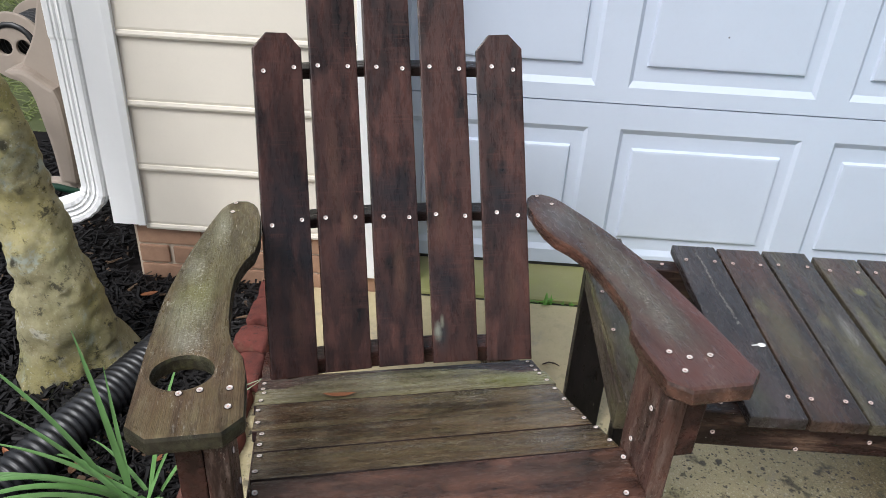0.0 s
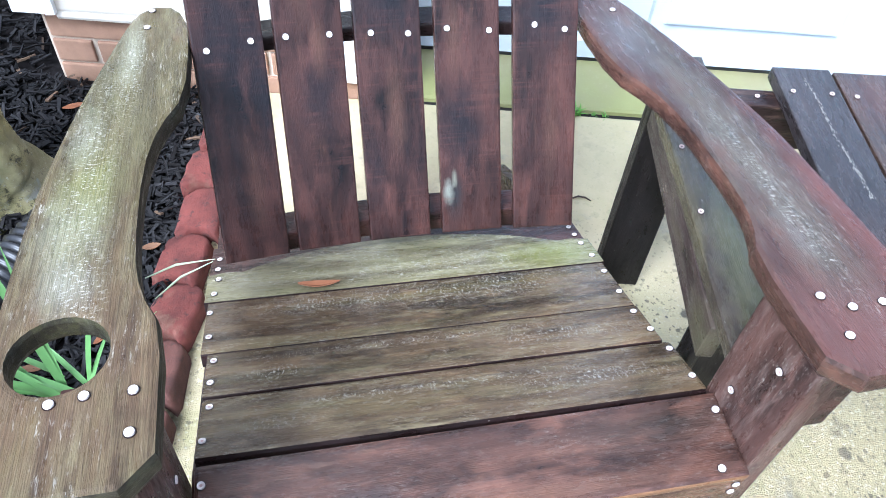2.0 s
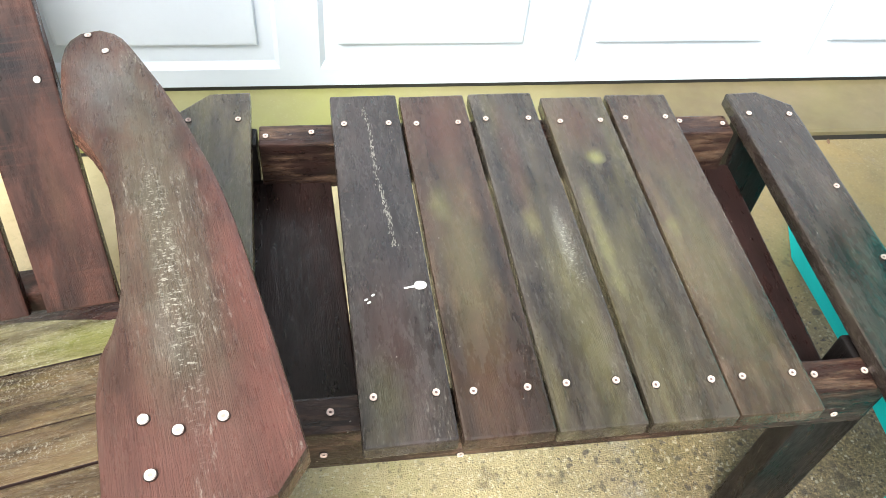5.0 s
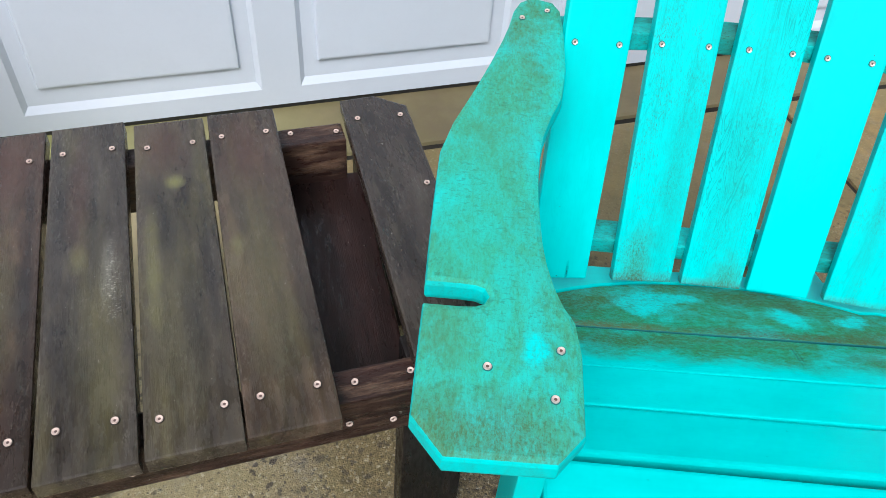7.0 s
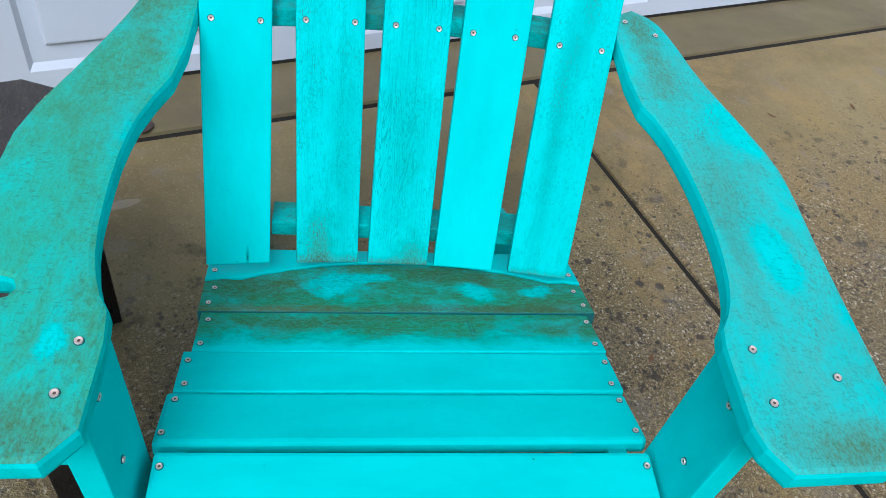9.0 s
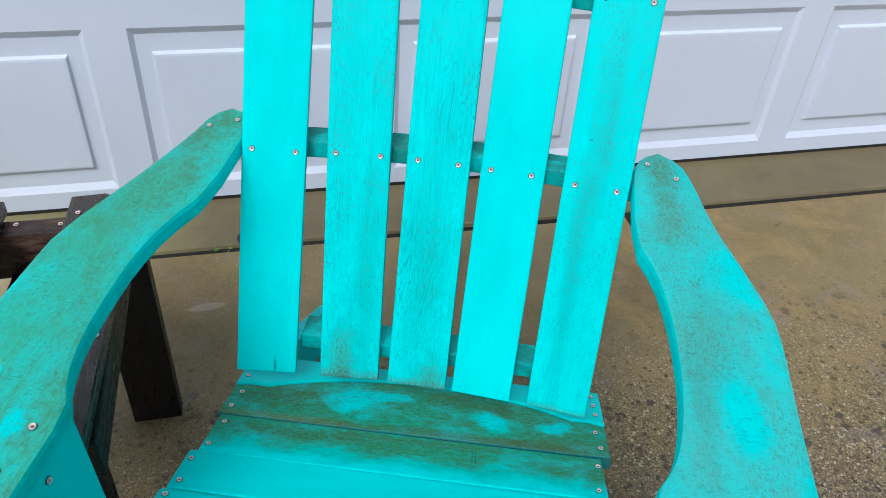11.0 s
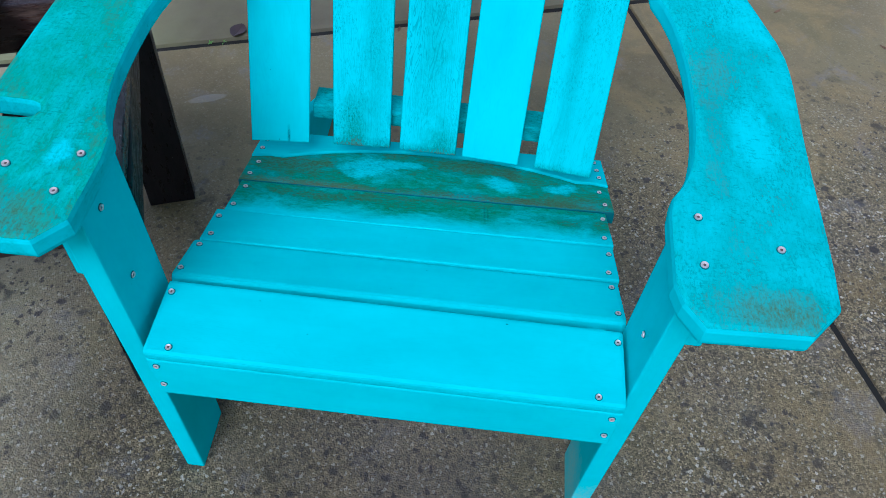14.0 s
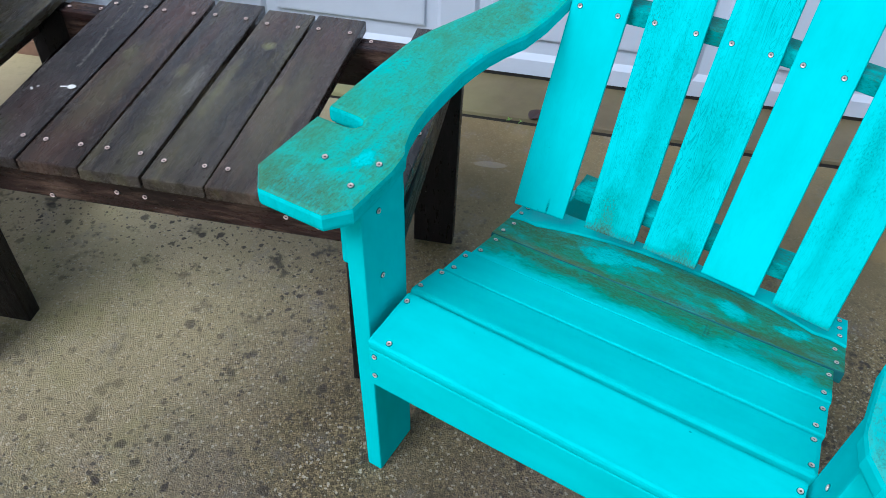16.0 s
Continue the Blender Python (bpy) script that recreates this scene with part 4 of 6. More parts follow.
def adirondack(name, label, m, c):
    chair = empty(name, m, label, "chair", "adirondack chairs")
    heads = c["screw"]
    # seat slats, none of them quite square to the chair
    for i, (y0, z0, y1, z1) in enumerate(c["slats"]):
        xc, half, yaw, inset = c["slat_set"][i]
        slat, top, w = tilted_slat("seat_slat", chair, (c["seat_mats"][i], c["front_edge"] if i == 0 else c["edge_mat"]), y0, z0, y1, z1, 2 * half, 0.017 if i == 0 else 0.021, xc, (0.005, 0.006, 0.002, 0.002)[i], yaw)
        for side in (-1, 1):
            for f in c["seat_screw_rows"][i]:
                x = side * (half - inset - (0.024 if i == 0 and f < 0.5 else 0.0)) + random.uniform(-0.003, 0.003)
                screw(slat, heads, top @ pose(x, (f - 0.5) * w, 0.0006))
    # rear seat board with an arched back edge
    y0, z0, slope, xc, h, corner, rise, yaw = c["rear"]
    inner = h - 0.052
    pts = [(-h, 0), (h, 0), (h, corner), (h - 0.025, corner + 0.007), (inner, corner + 0.005)]
    pts += [(x * inner, corner + 0.005 + rise * (1 - abs(x) ** 2.3)) for x in (0.88, 0.70, 0.48, 0.25, 0, -0.25, -0.48, -0.70, -0.88)]
    pts += [(-inner, corner + 0.005), (-h + 0.025, corner + 0.007), (-h, corner)]
    at = pose(xc, y0, z0, slope, 0, yaw)
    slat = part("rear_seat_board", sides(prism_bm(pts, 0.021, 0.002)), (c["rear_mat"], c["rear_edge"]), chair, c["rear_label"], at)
    for x, y in ((-h + 0.013, 0.02), (-h + 0.017, 0.060), (h - 0.013, 0.02), (h - 0.017, 0.060)):
        screw(slat, heads, at @ pose(x, y, 0.0006))
    # clean ledge behind the arched edge, on which the back slats end
    ledge = [(x, y + 0.0035) for x, y in pts[2:]][::-1] + [(h, corner + 0.097), (-h, corner + 0.097)]
    at = pose(xc, y0, z0 + c["ledge_dz"], slope, 0, yaw)
    slat = part("rear_ledge", prism_bm(ledge[::-1], 0.021, 0.002), c["frame_mat"], chair, "", at)
    for x, y in ((-h + 0.012, corner + 0.027), (-h + 0.013, corner + 0.058), (h - 0.012, corner + 0.027), (h - 0.013, corner + 0.054), (h - 0.014, corner + 0.082)):
        screw(slat, heads, at @ pose(x, y, 0.0006))
    # back slats
    zb, zr = c["bottom_z"], c["rail_z"]
    for i, x in enumerate(c["slat_x"]):
        yb, yr = arc(x, c["bottom_y"], 2.2), arc(x, c["rail_y"], 1.35)
        d = Vector((0, yr - yb, zr - zb)).normalized()
        length = (c["tops"][i] - zb) / d.z
        half, ch = c["slat_w"] / 2, c["chamfer"]
        out = [(0, -half), (length - ch, -half), (length, -half + ch * 0.9), (length, half - ch * 0.9), (length - ch, half), (0, half)]
        basis = Matrix(((0, -1, 0), (d.y, 0, -d.z), (d.z, 0, d.y))).to_4x4()
        at = Matrix.Translation((x, yb, zb)) @ basis @ pose(0, 0, 0, -math.degrees(x / 1.35), 0, c["fan"][i])
        slat = part("back_slat", prism_bm(out, 0.020, 0.003), c["slat_mats"][i], chair, "", at)
        for h in (zr, c["upper_z"]):
            for dx, (ox, oz) in zip((-0.03, 0.03), c["rail_heads"][i]):
                if h < c["tops"][i]:
                    jitter = random.uniform(-0.003, 0.003)
                    screw(slat, heads, at @ pose((h - zb) / d.z + oz, dx - (ox or jitter), 0.0006))
    # curved back rails behind the slats
    lean = (c["rail_y"] - c["bottom_y"]) / (zr - zb)
    for zc, yc, x0, x1, bend, tall, material, rail in (
            (zr + c["rail_dz"], c["rail_y"], -c["rail_half"], c["rail_half"], 1.35, c["rail_t"], c["rail_mat"], "back_rail"),
            (c["upper_z"] - 0.022, c["rail_y"] + lean * (c["upper_z"] - zr), -0.27, 0.27, 1.35, 0.022, c["rail_mat"], "upper_back_rail"),
            (zb + c["low_dz"], c["bottom_y"] + lean * c["low_dz"], *c["low_rail"], c["low_rail_mat"], "lower_back_rail")):
        xs = [x0 + (x1 - x0) * k / 12 for k in range(13)]
        out = [(x, arc(x, yc + 0.024, bend)) for x in xs] + [(x, arc(x, yc + 0.070, bend)) for x in xs[::-1]]
        part(rail, prism_bm(out, tall, 0.003), material, chair, "", pose(0, 0, zc + tall / 2))
    # sloping side boards that run back to the ground
    f = c["slats"]
    top = [(c["front_y"] + 0.022, f[0][1] - 0.022), (0.03, f[0][3] - 0.024), (f[-1][2], f[-1][3] - 0.024), (y0 + 0.07, z0 - 0.058)]
    out = top + [(0.62, 0.130), (0.80, 0.030), (0.83, -c["drop"]), (0.72, -c["drop"]), (0.40, 0.100), (0.05, f[0][1] - 0.125), (c["front_y"] + 0.022, f[0][1] - 0.115)]
    for side in (-1, 1):
        at = Matrix(((0, 0, 1), (1, 0, 0), (0, 1, 0))).to_4x4()
        part("side_board", prism_bm(out, 0.024, 0.003), c["frame_mat"], chair, "", Matrix.Translation((side * c["side_x"] + 0.012, 0, 0)) @ at)
    # front board under the seat
    zt = f[0][1] - 0.0185
    fy, fh = c["front_y"], c["front_h"]
    xc, half, yaw, inset = c["slat_set"][0]
    at = pose(xc, fy, zt - fh / 2, 90, 0, yaw)
    slat = board("front_board", chair, c["front_mat"], half * 2, fh, 0.022, at @ pose(0, 0, -0.011), 0.003)
    for side in (-1, 1):
        for dz in c["front_screws"]:
            screw(slat, heads, at @ pose(side * (half - 0.011), fh / 2 - dz, 0.0006))
    # front legs, arm brackets and arms
    for side in (-1, 1):
        arm = c["arms"][side]
        za = c["arm_z"] - 0.028
        leg = board("front_leg", chair, c["leg_mats"][side], za + c["drop"], c["leg_w"], c["leg_t"], pose(side * (c["leg_low"] + c["leg_high"]) / 2, c["leg_y"] + c["lean"] / 2, (za - c["drop"]) / 2, math.degrees(math.atan(c["lean"] / za)), side * math.degrees(math.atan((c["leg_high"] - c["leg_low"]) / za))) @ Matrix(((0, 0, 1), (0, 1, 0), (-1, 0, 0))).to_4x4(), 0.003)
        for yy, zz in c["leg_screws"]:
            screw(leg, heads, Matrix.Translation((side * (c["leg_low"] + (c["leg_high"] - c["leg_low"]) * zz / za - c["leg_t"] / 2 - 0.0006), yy, zz)) @ pose(0, 0, 0, 0, -side * 90))
        y1, y2, low = c["bracket"]
        out = [(y1, 0), (y2, 0), (y2 - 0.002, -low * 0.72), (y2 - 0.018, -low * 0.98), (y1 + 0.002, -low)]
        part("arm_bracket", prism_bm(out, 0.034, 0.003), c["bracket_mat"], chair, "", Matrix.Translation((side * (c["leg_high"] + c["leg_t"] / 2 + 0.019) + 0.017, 0, za - 0.002)) @ Matrix(((0, 0, 1), (1, 0, 0), (0, 1, 0))).to_4x4())
        at = pose(0, 0, c["arm_z"], c["arm_slope"])
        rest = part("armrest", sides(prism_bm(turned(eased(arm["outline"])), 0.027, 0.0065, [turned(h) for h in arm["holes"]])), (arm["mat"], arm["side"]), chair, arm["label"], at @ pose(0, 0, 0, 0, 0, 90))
        for x, y in arm["screws"]:
            screw(rest, arm["head"], at @ pose(x, y, 0.0006))
    return chair


ARM = [(0.290, -0.068), (0.316, -0.096), (0.405, -0.096), (0.434, -0.066), (0.434, 0.10), (0.430, 0.24), (0.419, 0.334), (0.403, 0.442),
       (0.372, 0.575), (0.358, 0.622), (0.335, 0.643), (0.311, 0.640), (0.292, 0.618), (0.282, 0.560), (0.283, 0.430), (0.311, 0.365), (0.323, 0.29), (0.322, 0.16), (0.313, 0.105), (0.292, 0.060)]
ARM_B = [(-x + 0.014, y + 0.008 + max(0.0, y - 0.45) * 0.13) for x, y in ARM][::-1]
brown = dict(
    drop=0.035, lean=0.0, leg_w=0.104, leg_y=-0.020, leg_screws=((-0.035, 0.525), (0.0, 0.43)), bracket=(-0.066, 0.030, 0.118),
    front_y=-0.0765, front_h=0.106, front_screws=(0.004, 0.022, 0.086), leg_low=0.316, leg_high=0.314, leg_t=0.031, side_x=0.283, ledge_dz=-0.009, rail_half=0.266, rail_dz=-0.022, rail_t=0.022, low_rail=(-0.236, 0.236, 1.35, 0.038),
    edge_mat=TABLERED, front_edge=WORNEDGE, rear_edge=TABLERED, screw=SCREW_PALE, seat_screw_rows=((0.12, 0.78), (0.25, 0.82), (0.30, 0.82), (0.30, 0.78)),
    slats=[(-0.0785, 0.390, 0.024, 0.394), (0.036, 0.3835, 0.1315, 0.3430), (0.1345, 0.341, 0.2145, 0.310), (0.2170, 0.308, 0.3325, 0.263)],
    slat_set=((0.005, 0.294, -1.0, 0.009), (0.006, 0.296, -1.3, 0.008), (0.004, 0.2925, -1.3, 0.008), (0.001, 0.2965, -1.4, 0.006)),
    seat_mats=[REDWET, SEATWOOD, SEATWOOD, FLECKSEAT], rear=(0.3360, 0.2612, -20, 0.002, 0.302, 0.074, 0.060, -1.4), rear_mat=REARWOOD, rear_label="grey-green weathered curved board",
    bottom_z=0.262, bottom_y=0.424, rail_z=0.540, rail_y=0.573, upper_z=0.808,
    slat_x=(-0.219, -0.110, 0.0, 0.114, 0.228), slat_w=0.095, tops=(0.872, 0.96, 0.99, 0.96, 0.868), chamfer=0.030, fan=(0, 0, 0, 0, 0),
    rail_heads=(((0, 0.005), (0.001, -0.003)), ((-0.002, 0), (-0.002, 0.001)), ((-0.001, -0.008), (0.006, -0.004)), ((0.002, -0.008), (0.001, -0.002)), ((-0.002, -0.005), (0.014, 0.003))),
    slat_mats=BACKSLATS, rail_mat=TABLERED, low_rail_mat=RED, frame_mat=RED, front_mat=REDFRONT, low_dz=0.002, bracket_mat=RED, leg_mats={-1: REDLEG, 1: REDLEG},
    arm_z=0.600, arm_slope=-5.5,
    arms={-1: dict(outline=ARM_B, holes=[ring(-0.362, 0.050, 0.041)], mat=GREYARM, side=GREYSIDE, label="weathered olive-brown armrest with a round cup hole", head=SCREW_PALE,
                   screws=[(-0.361, -0.002), (-0.335, 0.002), (-0.297, 0.001), (-0.297, -0.039), (-0.321, 0.660), (-0.325, 0.612)]),
          1: dict(outline=ARM, holes=[], mat=REDARM, side=REDWET, label="scuffed reddish armrest, worn grey along the top", head=SCREW_PALE,
                  screws=[(0.325, -0.002), (0.348, -0.020), (0.381, -0.019), (0.325, -0.051), (0.320, 0.627), (0.338, 0.578)])})
adirondack("adirondack_chair", "weathered dark red-brown wooden adirondack chair on concrete", pose(0.080, -1.268, 0.035, 0, 0, 13.75), brown)

TARM_IN = [(-0.277, 0.540), (-0.277, 0.369), (-0.304, 0.292), (-0.313, 0.228), (-0.313, 0.165), (-0.309, 0.098), (-0.296, 0.043), (-0.277, 0.011), (-0.278, -0.094), (-0.301, -0.122), (-0.392, -0.124), (-0.421, -0.090)]
SLOT = [(-0.421, 0.026), (-0.376, 0.0265), (-0.366, 0.031), (-0.362, 0.039), (-0.366, 0.047), (-0.376, 0.0505), (-0.421, 0.050)]
TARM_L = TARM_IN + SLOT + [(-0.422, 0.107), (-0.422, 0.186), (-0.421, 0.256), (-0.380, 0.383), (-0.352, 0.490), (-0.342, 0.556), (-0.320, 0.578), (-0.290, 0.568)]
TARM_R = [(0.280, 0.540), (0.294, 0.573), (0.320, 0.590), (0.350, 0.567), (0.363, 0.522), (0.377, 0.431), (0.404, 0.341), (0.424, 0.268), (0.426, 0.217), (0.421, 0.125), (0.419, 0.045), (0.418, -0.038), (0.414, -0.094),
          (0.384, -0.127), (0.290, -0.131), (0.267, -0.098), (0.268, -0.047), (0.270, 0.013), (0.288, 0.041), (0.298, 0.070), (0.306, 0.122), (0.308, 0.189), (0.305, 0.252), (0.295, 0.318), (0.273, 0.376)]
teal = dict(
    drop=0.035, lean=0.015, leg_w=0.094, leg_y=-0.019, leg_screws=((-0.030, 0.539), (-0.026, 0.424)), bracket=(-0.030, 0.042, 0.150),
    front_y=-0.0810, front_h=0.078, front_screws=(0.012, 0.053), leg_low=0.2965, leg_high=0.3035, leg_t=0.0275, side_x=0.2565, ledge_dz=0.003, rail_half=0.285, rail_dz=-0.011, rail_t=0.027, low_rail=(-0.187, 0.215, 40.0, 0.028),
    edge_mat=TEAL, front_edge=TEAL, rear_edge=TEALRECESS, screw=SCREW_PINK, seat_screw_rows=((0.10, 0.83), (0.18, 0.83), (0.17, 0.75), (0.18, 0.78)),
    slats=[(-0.083, 0.355, 0.020, 0.359), (0.0415, 0.3446, 0.1265, 0.3158), (0.1300, 0.3147, 0.2055, 0.2929), (0.2085, 0.2921, 0.2975, 0.2632)],
    slat_set=((0.004, 0.2795, 0.2, 0.006), (0.004, 0.289, 0.8, 0.010), (0.007, 0.287, 1.2, 0.011), (0.011, 0.2835, 1.7, 0.010)),
    seat_mats=[TEAL, TEAL, TEAL, TEALFADE], rear=(0.3020, 0.2620, -17, 0.014, 0.294, 0.080, 0.054, 1.9), rear_mat=TEALDIRTY, rear_label="curved board stained brown-green with algae",
    bottom_z=0.271, bottom_y=0.388, rail_z=0.604, rail_y=0.516, upper_z=0.84,
    slat_x=(-0.232, -0.102, 0.0045, 0.106, 0.223), slat_w=0.0915, tops=(0.90, 0.97, 1.0, 0.97, 0.90), chamfer=0.030, fan=(-0.2, 1.4, 0, -0.9, -0.9),
    rail_heads=(((0, 0), (0, 0)),) * 5,
    slat_mats=[TEALCRACK, TEALGRAIN, TEALRINGS, TEAL, TEALDASH], rail_mat=TEALRAIL, low_rail_mat=TEALRAIL, frame_mat=TEAL, front_mat=TEAL, low_dz=0.031, bracket_mat=TEAL, leg_mats={-1: TEAL, 1: TEALLEG},
    arm_z=0.597, arm_slope=2.3,
    arms={-1: dict(outline=TARM_L, holes=[], mat=TEALWORN, side=TEALGRIME, label="turquoise armrest with a side slot, stained green-brown", head=SCREW_PINK,
                   screws=[(-0.297, -0.015), (-0.360, -0.038), (-0.303, -0.064), (-0.333, 0.519), (-0.299, 0.542)]),
          1: dict(outline=TARM_R, holes=[], mat=TEALARM, side=TEAL, label="turquoise armrest with faint algae stains", head=SCREW_PINK,
                  screws=[(0.295, -0.006), (0.369, -0.035), (0.295, -0.063), (0.339, 0.523), (0.301, 0.552)])})
adirondack("adirondack_chair", "bright turquoise painted adirondack chair with algae stains", pose(1.504, -1.317, 0.035, 0, 0, -20.9), teal)

# ---- side table between the chairs ----
table = empty("side_table", pose(0.795, -0.885, 0.035), "dark stained wooden slatted side table between the chairs", "table")
TOP, FRONT = 0.458, -0.273
TABLETOP = TOP + 0.035
UP90 = pose(0, 0, 0, 0, 0, 90)
# each slat: back end, its screws there, its screws at the front
SLATS = ((0.2720, -0.2287, -0.1680, 0.2085, -0.2200, -0.1570, -0.2195), (0.2690, -0.1300, -0.0718, 0.2060, -0.1192, -0.0630, -0.2200), (0.2720, -0.0315, 0.0300, 0.2125, -0.0215, 0.0317, -0.2200),
         (0.2600, 0.0743, 0.1338, 0.2030, 0.0725, 0.1345, -0.2285), (0.2630, 0.1727, 0.2332, 0.2070, 0.1700, 0.2275, -0.2280))
for k, (back, xb0, xb1, yb, xf0, xf1, yf) in enumerate(SLATS):
    xb, xf, n = (xb0 + xb1) / 2, (xf0 + xf1) / 2, back - FRONT
    slat = board("tabletop_slat", table, TABLESLATS[k], n, 0.0935, 0.022, pose((xb + xf) / 2, (back + FRONT) / 2, TOP - 0.011, 0, 0, 90 + math.degrees((xf - xb) / (yb - yf))), 0.003)
    for x, y in ((xb0, yb), (xb1, yb), (xf0, yf), (xf1, yf)):
        screw(slat, SCREW_ROSE, pose(x, y + random.uniform(-0.001, 0.001), TOP + 0.0006))
PLANKS = {-1: ([(-0.331, FRONT - 0.010), (-0.356, 0.284), (-0.411, 0.2815), (-0.450, 0.241), (-0.428, FRONT - 0.010)], ((-0.3696, 0.2236), (-0.4343, 0.2238), (-0.427, 0.060), (-0.423, -0.065), (-0.357, -0.226))),
          1: ([(0.331, FRONT - 0.010), (0.349, 0.261), (0.4005, 0.264), (0.4435, 0.230), (0.428, FRONT - 0.010)][::-1], ((0.365, 0.2113), (0.428, 0.2077), (0.4245, 0.0524), (0.4227, -0.0754), (0.3548, -0.226)))}
for side in (-1, 1):
    out, heads = PLANKS[side]
    slat = part("edge_plank", prism_bm(turned(out), 0.022, 0.003), TABLEWOOD if side > 0 else TABLEMOSS, table, "", pose(0, 0, TOP, 0, 0, 90))
    for x, y in heads:
        screw(slat, SCREW_ROSE, pose(x, y, TOP + 0.0006))
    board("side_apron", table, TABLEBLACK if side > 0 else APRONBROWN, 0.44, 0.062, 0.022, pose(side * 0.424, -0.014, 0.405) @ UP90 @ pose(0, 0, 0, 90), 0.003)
    board("inner_board", table, TABLERED, 0.40, 0.115, 0.022, pose(side * 0.297, 0.01, 0.352, 0, 0, 90 - side * 3.2), 0.003)
    stand = Matrix(((0, 1, 0), (0, 0, 1), (1, 0, 0))).to_4x4()
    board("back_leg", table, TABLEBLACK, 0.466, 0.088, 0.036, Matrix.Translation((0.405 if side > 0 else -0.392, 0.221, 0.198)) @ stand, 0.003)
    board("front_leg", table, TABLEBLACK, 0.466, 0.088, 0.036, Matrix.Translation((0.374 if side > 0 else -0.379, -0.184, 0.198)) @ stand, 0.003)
back_rail = board("back_rail", table, RAILRED, 0.69, 0.042, 0.082, pose(0, 0.217, 0.3945), 0.003)
front_rail = board("front_rail", table, RAILRED, 0.70, 0.042, 0.074, pose(0, -0.221, 0.3985), 0.003)
for x, y in ((-0.3355, 0.214), (-0.2735, 0.220), (0.2685, 0.225), (0.334, 0.217)):
    screw(back_rail, SCREW_ROSE, pose(x, y, 0.4361))
for x in (-0.330, -0.316, -0.263, 0.268, 0.3295):
    screw(front_rail, SCREW_ROSE, pose(x, -0.219, 0.4361))
for x, z in ((-0.312, 0.388), (-0.272, 0.390), (-0.127, 0.364), (-0.012, 0.391), (0.033, 0.390), (0.256, 0.393), (0.305, 0.383)):
    screw(front_rail, SCREW_ROSE, pose(x, -0.2425, z + 0.003, 90))

# ---- planting bed: mulch, brick edging, tree, drain pipe, lily clump ----
MULCH = plain("black_mulch", (0.014, 0.012, 0.012), 0.85, 0.5, 30.0, 0.0, 0.4, 0.1)
structure("mulch_bed", box_bm(3.2, 6.9, 0.10, 0, (-2.075, -2.55, -0.055)), MULCH, "dark mulch soil of the planting bed", "mulch")


def strew(name, count, region, material, label, category, size, lift=0.012):
    """Many small splinters lying about over a stretch of ground, as one mesh."""
    rng = random.Random(7)
    verts, faces = [], []
    for _ in range(count):
        x, y = region(rng)
        ln, w, h = rng.uniform(*size), rng.uniform(0.003, 0.0095), rng.uniform(0.002, 0.006)
        m = pose(x, y, lift * rng.random() ** 0.7, rng.gauss(0, 14), rng.gauss(0, 14), rng.uniform(0, 360))
        k, bend = len(verts), rng.uniform(-0.25, 0.25) * ln
        for px, s in ((-0.5, 0.55), (0.5, 0.35)):
            for sy, sz in ((-1, -1), (1, -1), (1, 1), (-1, 1)):
                verts.append(m @ Vector((px * ln, sy * w * s + bend * (px + 0.5), sz * h * 0.5)))
        faces += [(k, k + 3, k + 2, k + 1), (k + 4, k + 5, k + 6, k + 7)] + [(k + i, k + (i + 1) % 4, k + 4 + (i + 1) % 4, k + 4 + i) for i in range(4)]
    me = bpy.data.meshes.new(name)
    me.from_pydata(verts, [], faces)
    me.materials.append(material)
    return tagged(new(name, me), label, category, "", "stuff")


def chip_material():
    m, nt, p = mat("black_mulch_chips", 0.6)
    p.inputs["Specular IOR Level"].default_value = 0.25
    geo = nt.nodes.new("ShaderNodeNewGeometry")
    c = blend(nt, ramp(nt, geo.outputs["Random Per Island"], 0.0, 0.9), (0.0035, 0.0032, 0.0034), (0.017, 0.0155, 0.016))
    c = blend(nt, ramp(nt, geo.outputs["Random Per Island"], 0.975, 0.985), c, (0.13, 0.085, 0.055))
    link(nt, c, p.inputs["Base Color"])
    bump(nt, p, noise_tex(nt, coords(nt, (1, 1, 1)), 300.0, 3.0), 0.5, 0.001)
    return m


strew("mulch_chips", 15000, lambda r: (-0.955 - 1.0 * r.random(), r.uniform(-0.2, 0.75)) if r.random() < 0.22 else (-0.475 - 1.05 * r.random() ** 1.3, r.uniform(-1.75, -0.17)), chip_material(), "black shredded wood mulch", "mulch", (0.014, 0.055), 0.024)

# scalloped edging bricks, tumbled end to end
edging = empty("brick_edging", pose(-0.465, -0.716, 0), "row of worn red scalloped edging bricks beside the mulch", "edging")


def edging_brick_bm(seed):
    rng = random.Random(seed)
    out = []
    for k in range(9):
        a = math.pi * k / 8 - math.pi / 2
        out.append((0.042 + 0.032 * math.cos(a), 0.046 * math.sin(a)))
    out += [(-0.050, 0.046), (-0.066, 0.040), (-0.048, 0.020), (-0.042, 0), (-0.048, -0.020), (-0.066, -0.040), (-0.050, -0.046)]
    bm = prism_bm(out, 0.085, 0.010)
    bmesh.ops.subdivide_edges(bm, edges=[e for e in bm.edges if e.calc_length() > 0.04], cuts=2)
    for v in bm.verts:
        v.co += noise.noise_vector(v.co * 28 + Vector((seed * 3.1, 0, 0))) * 0.0045 + noise.noise_vector(v.co * 90) * 0.0018
    return bm


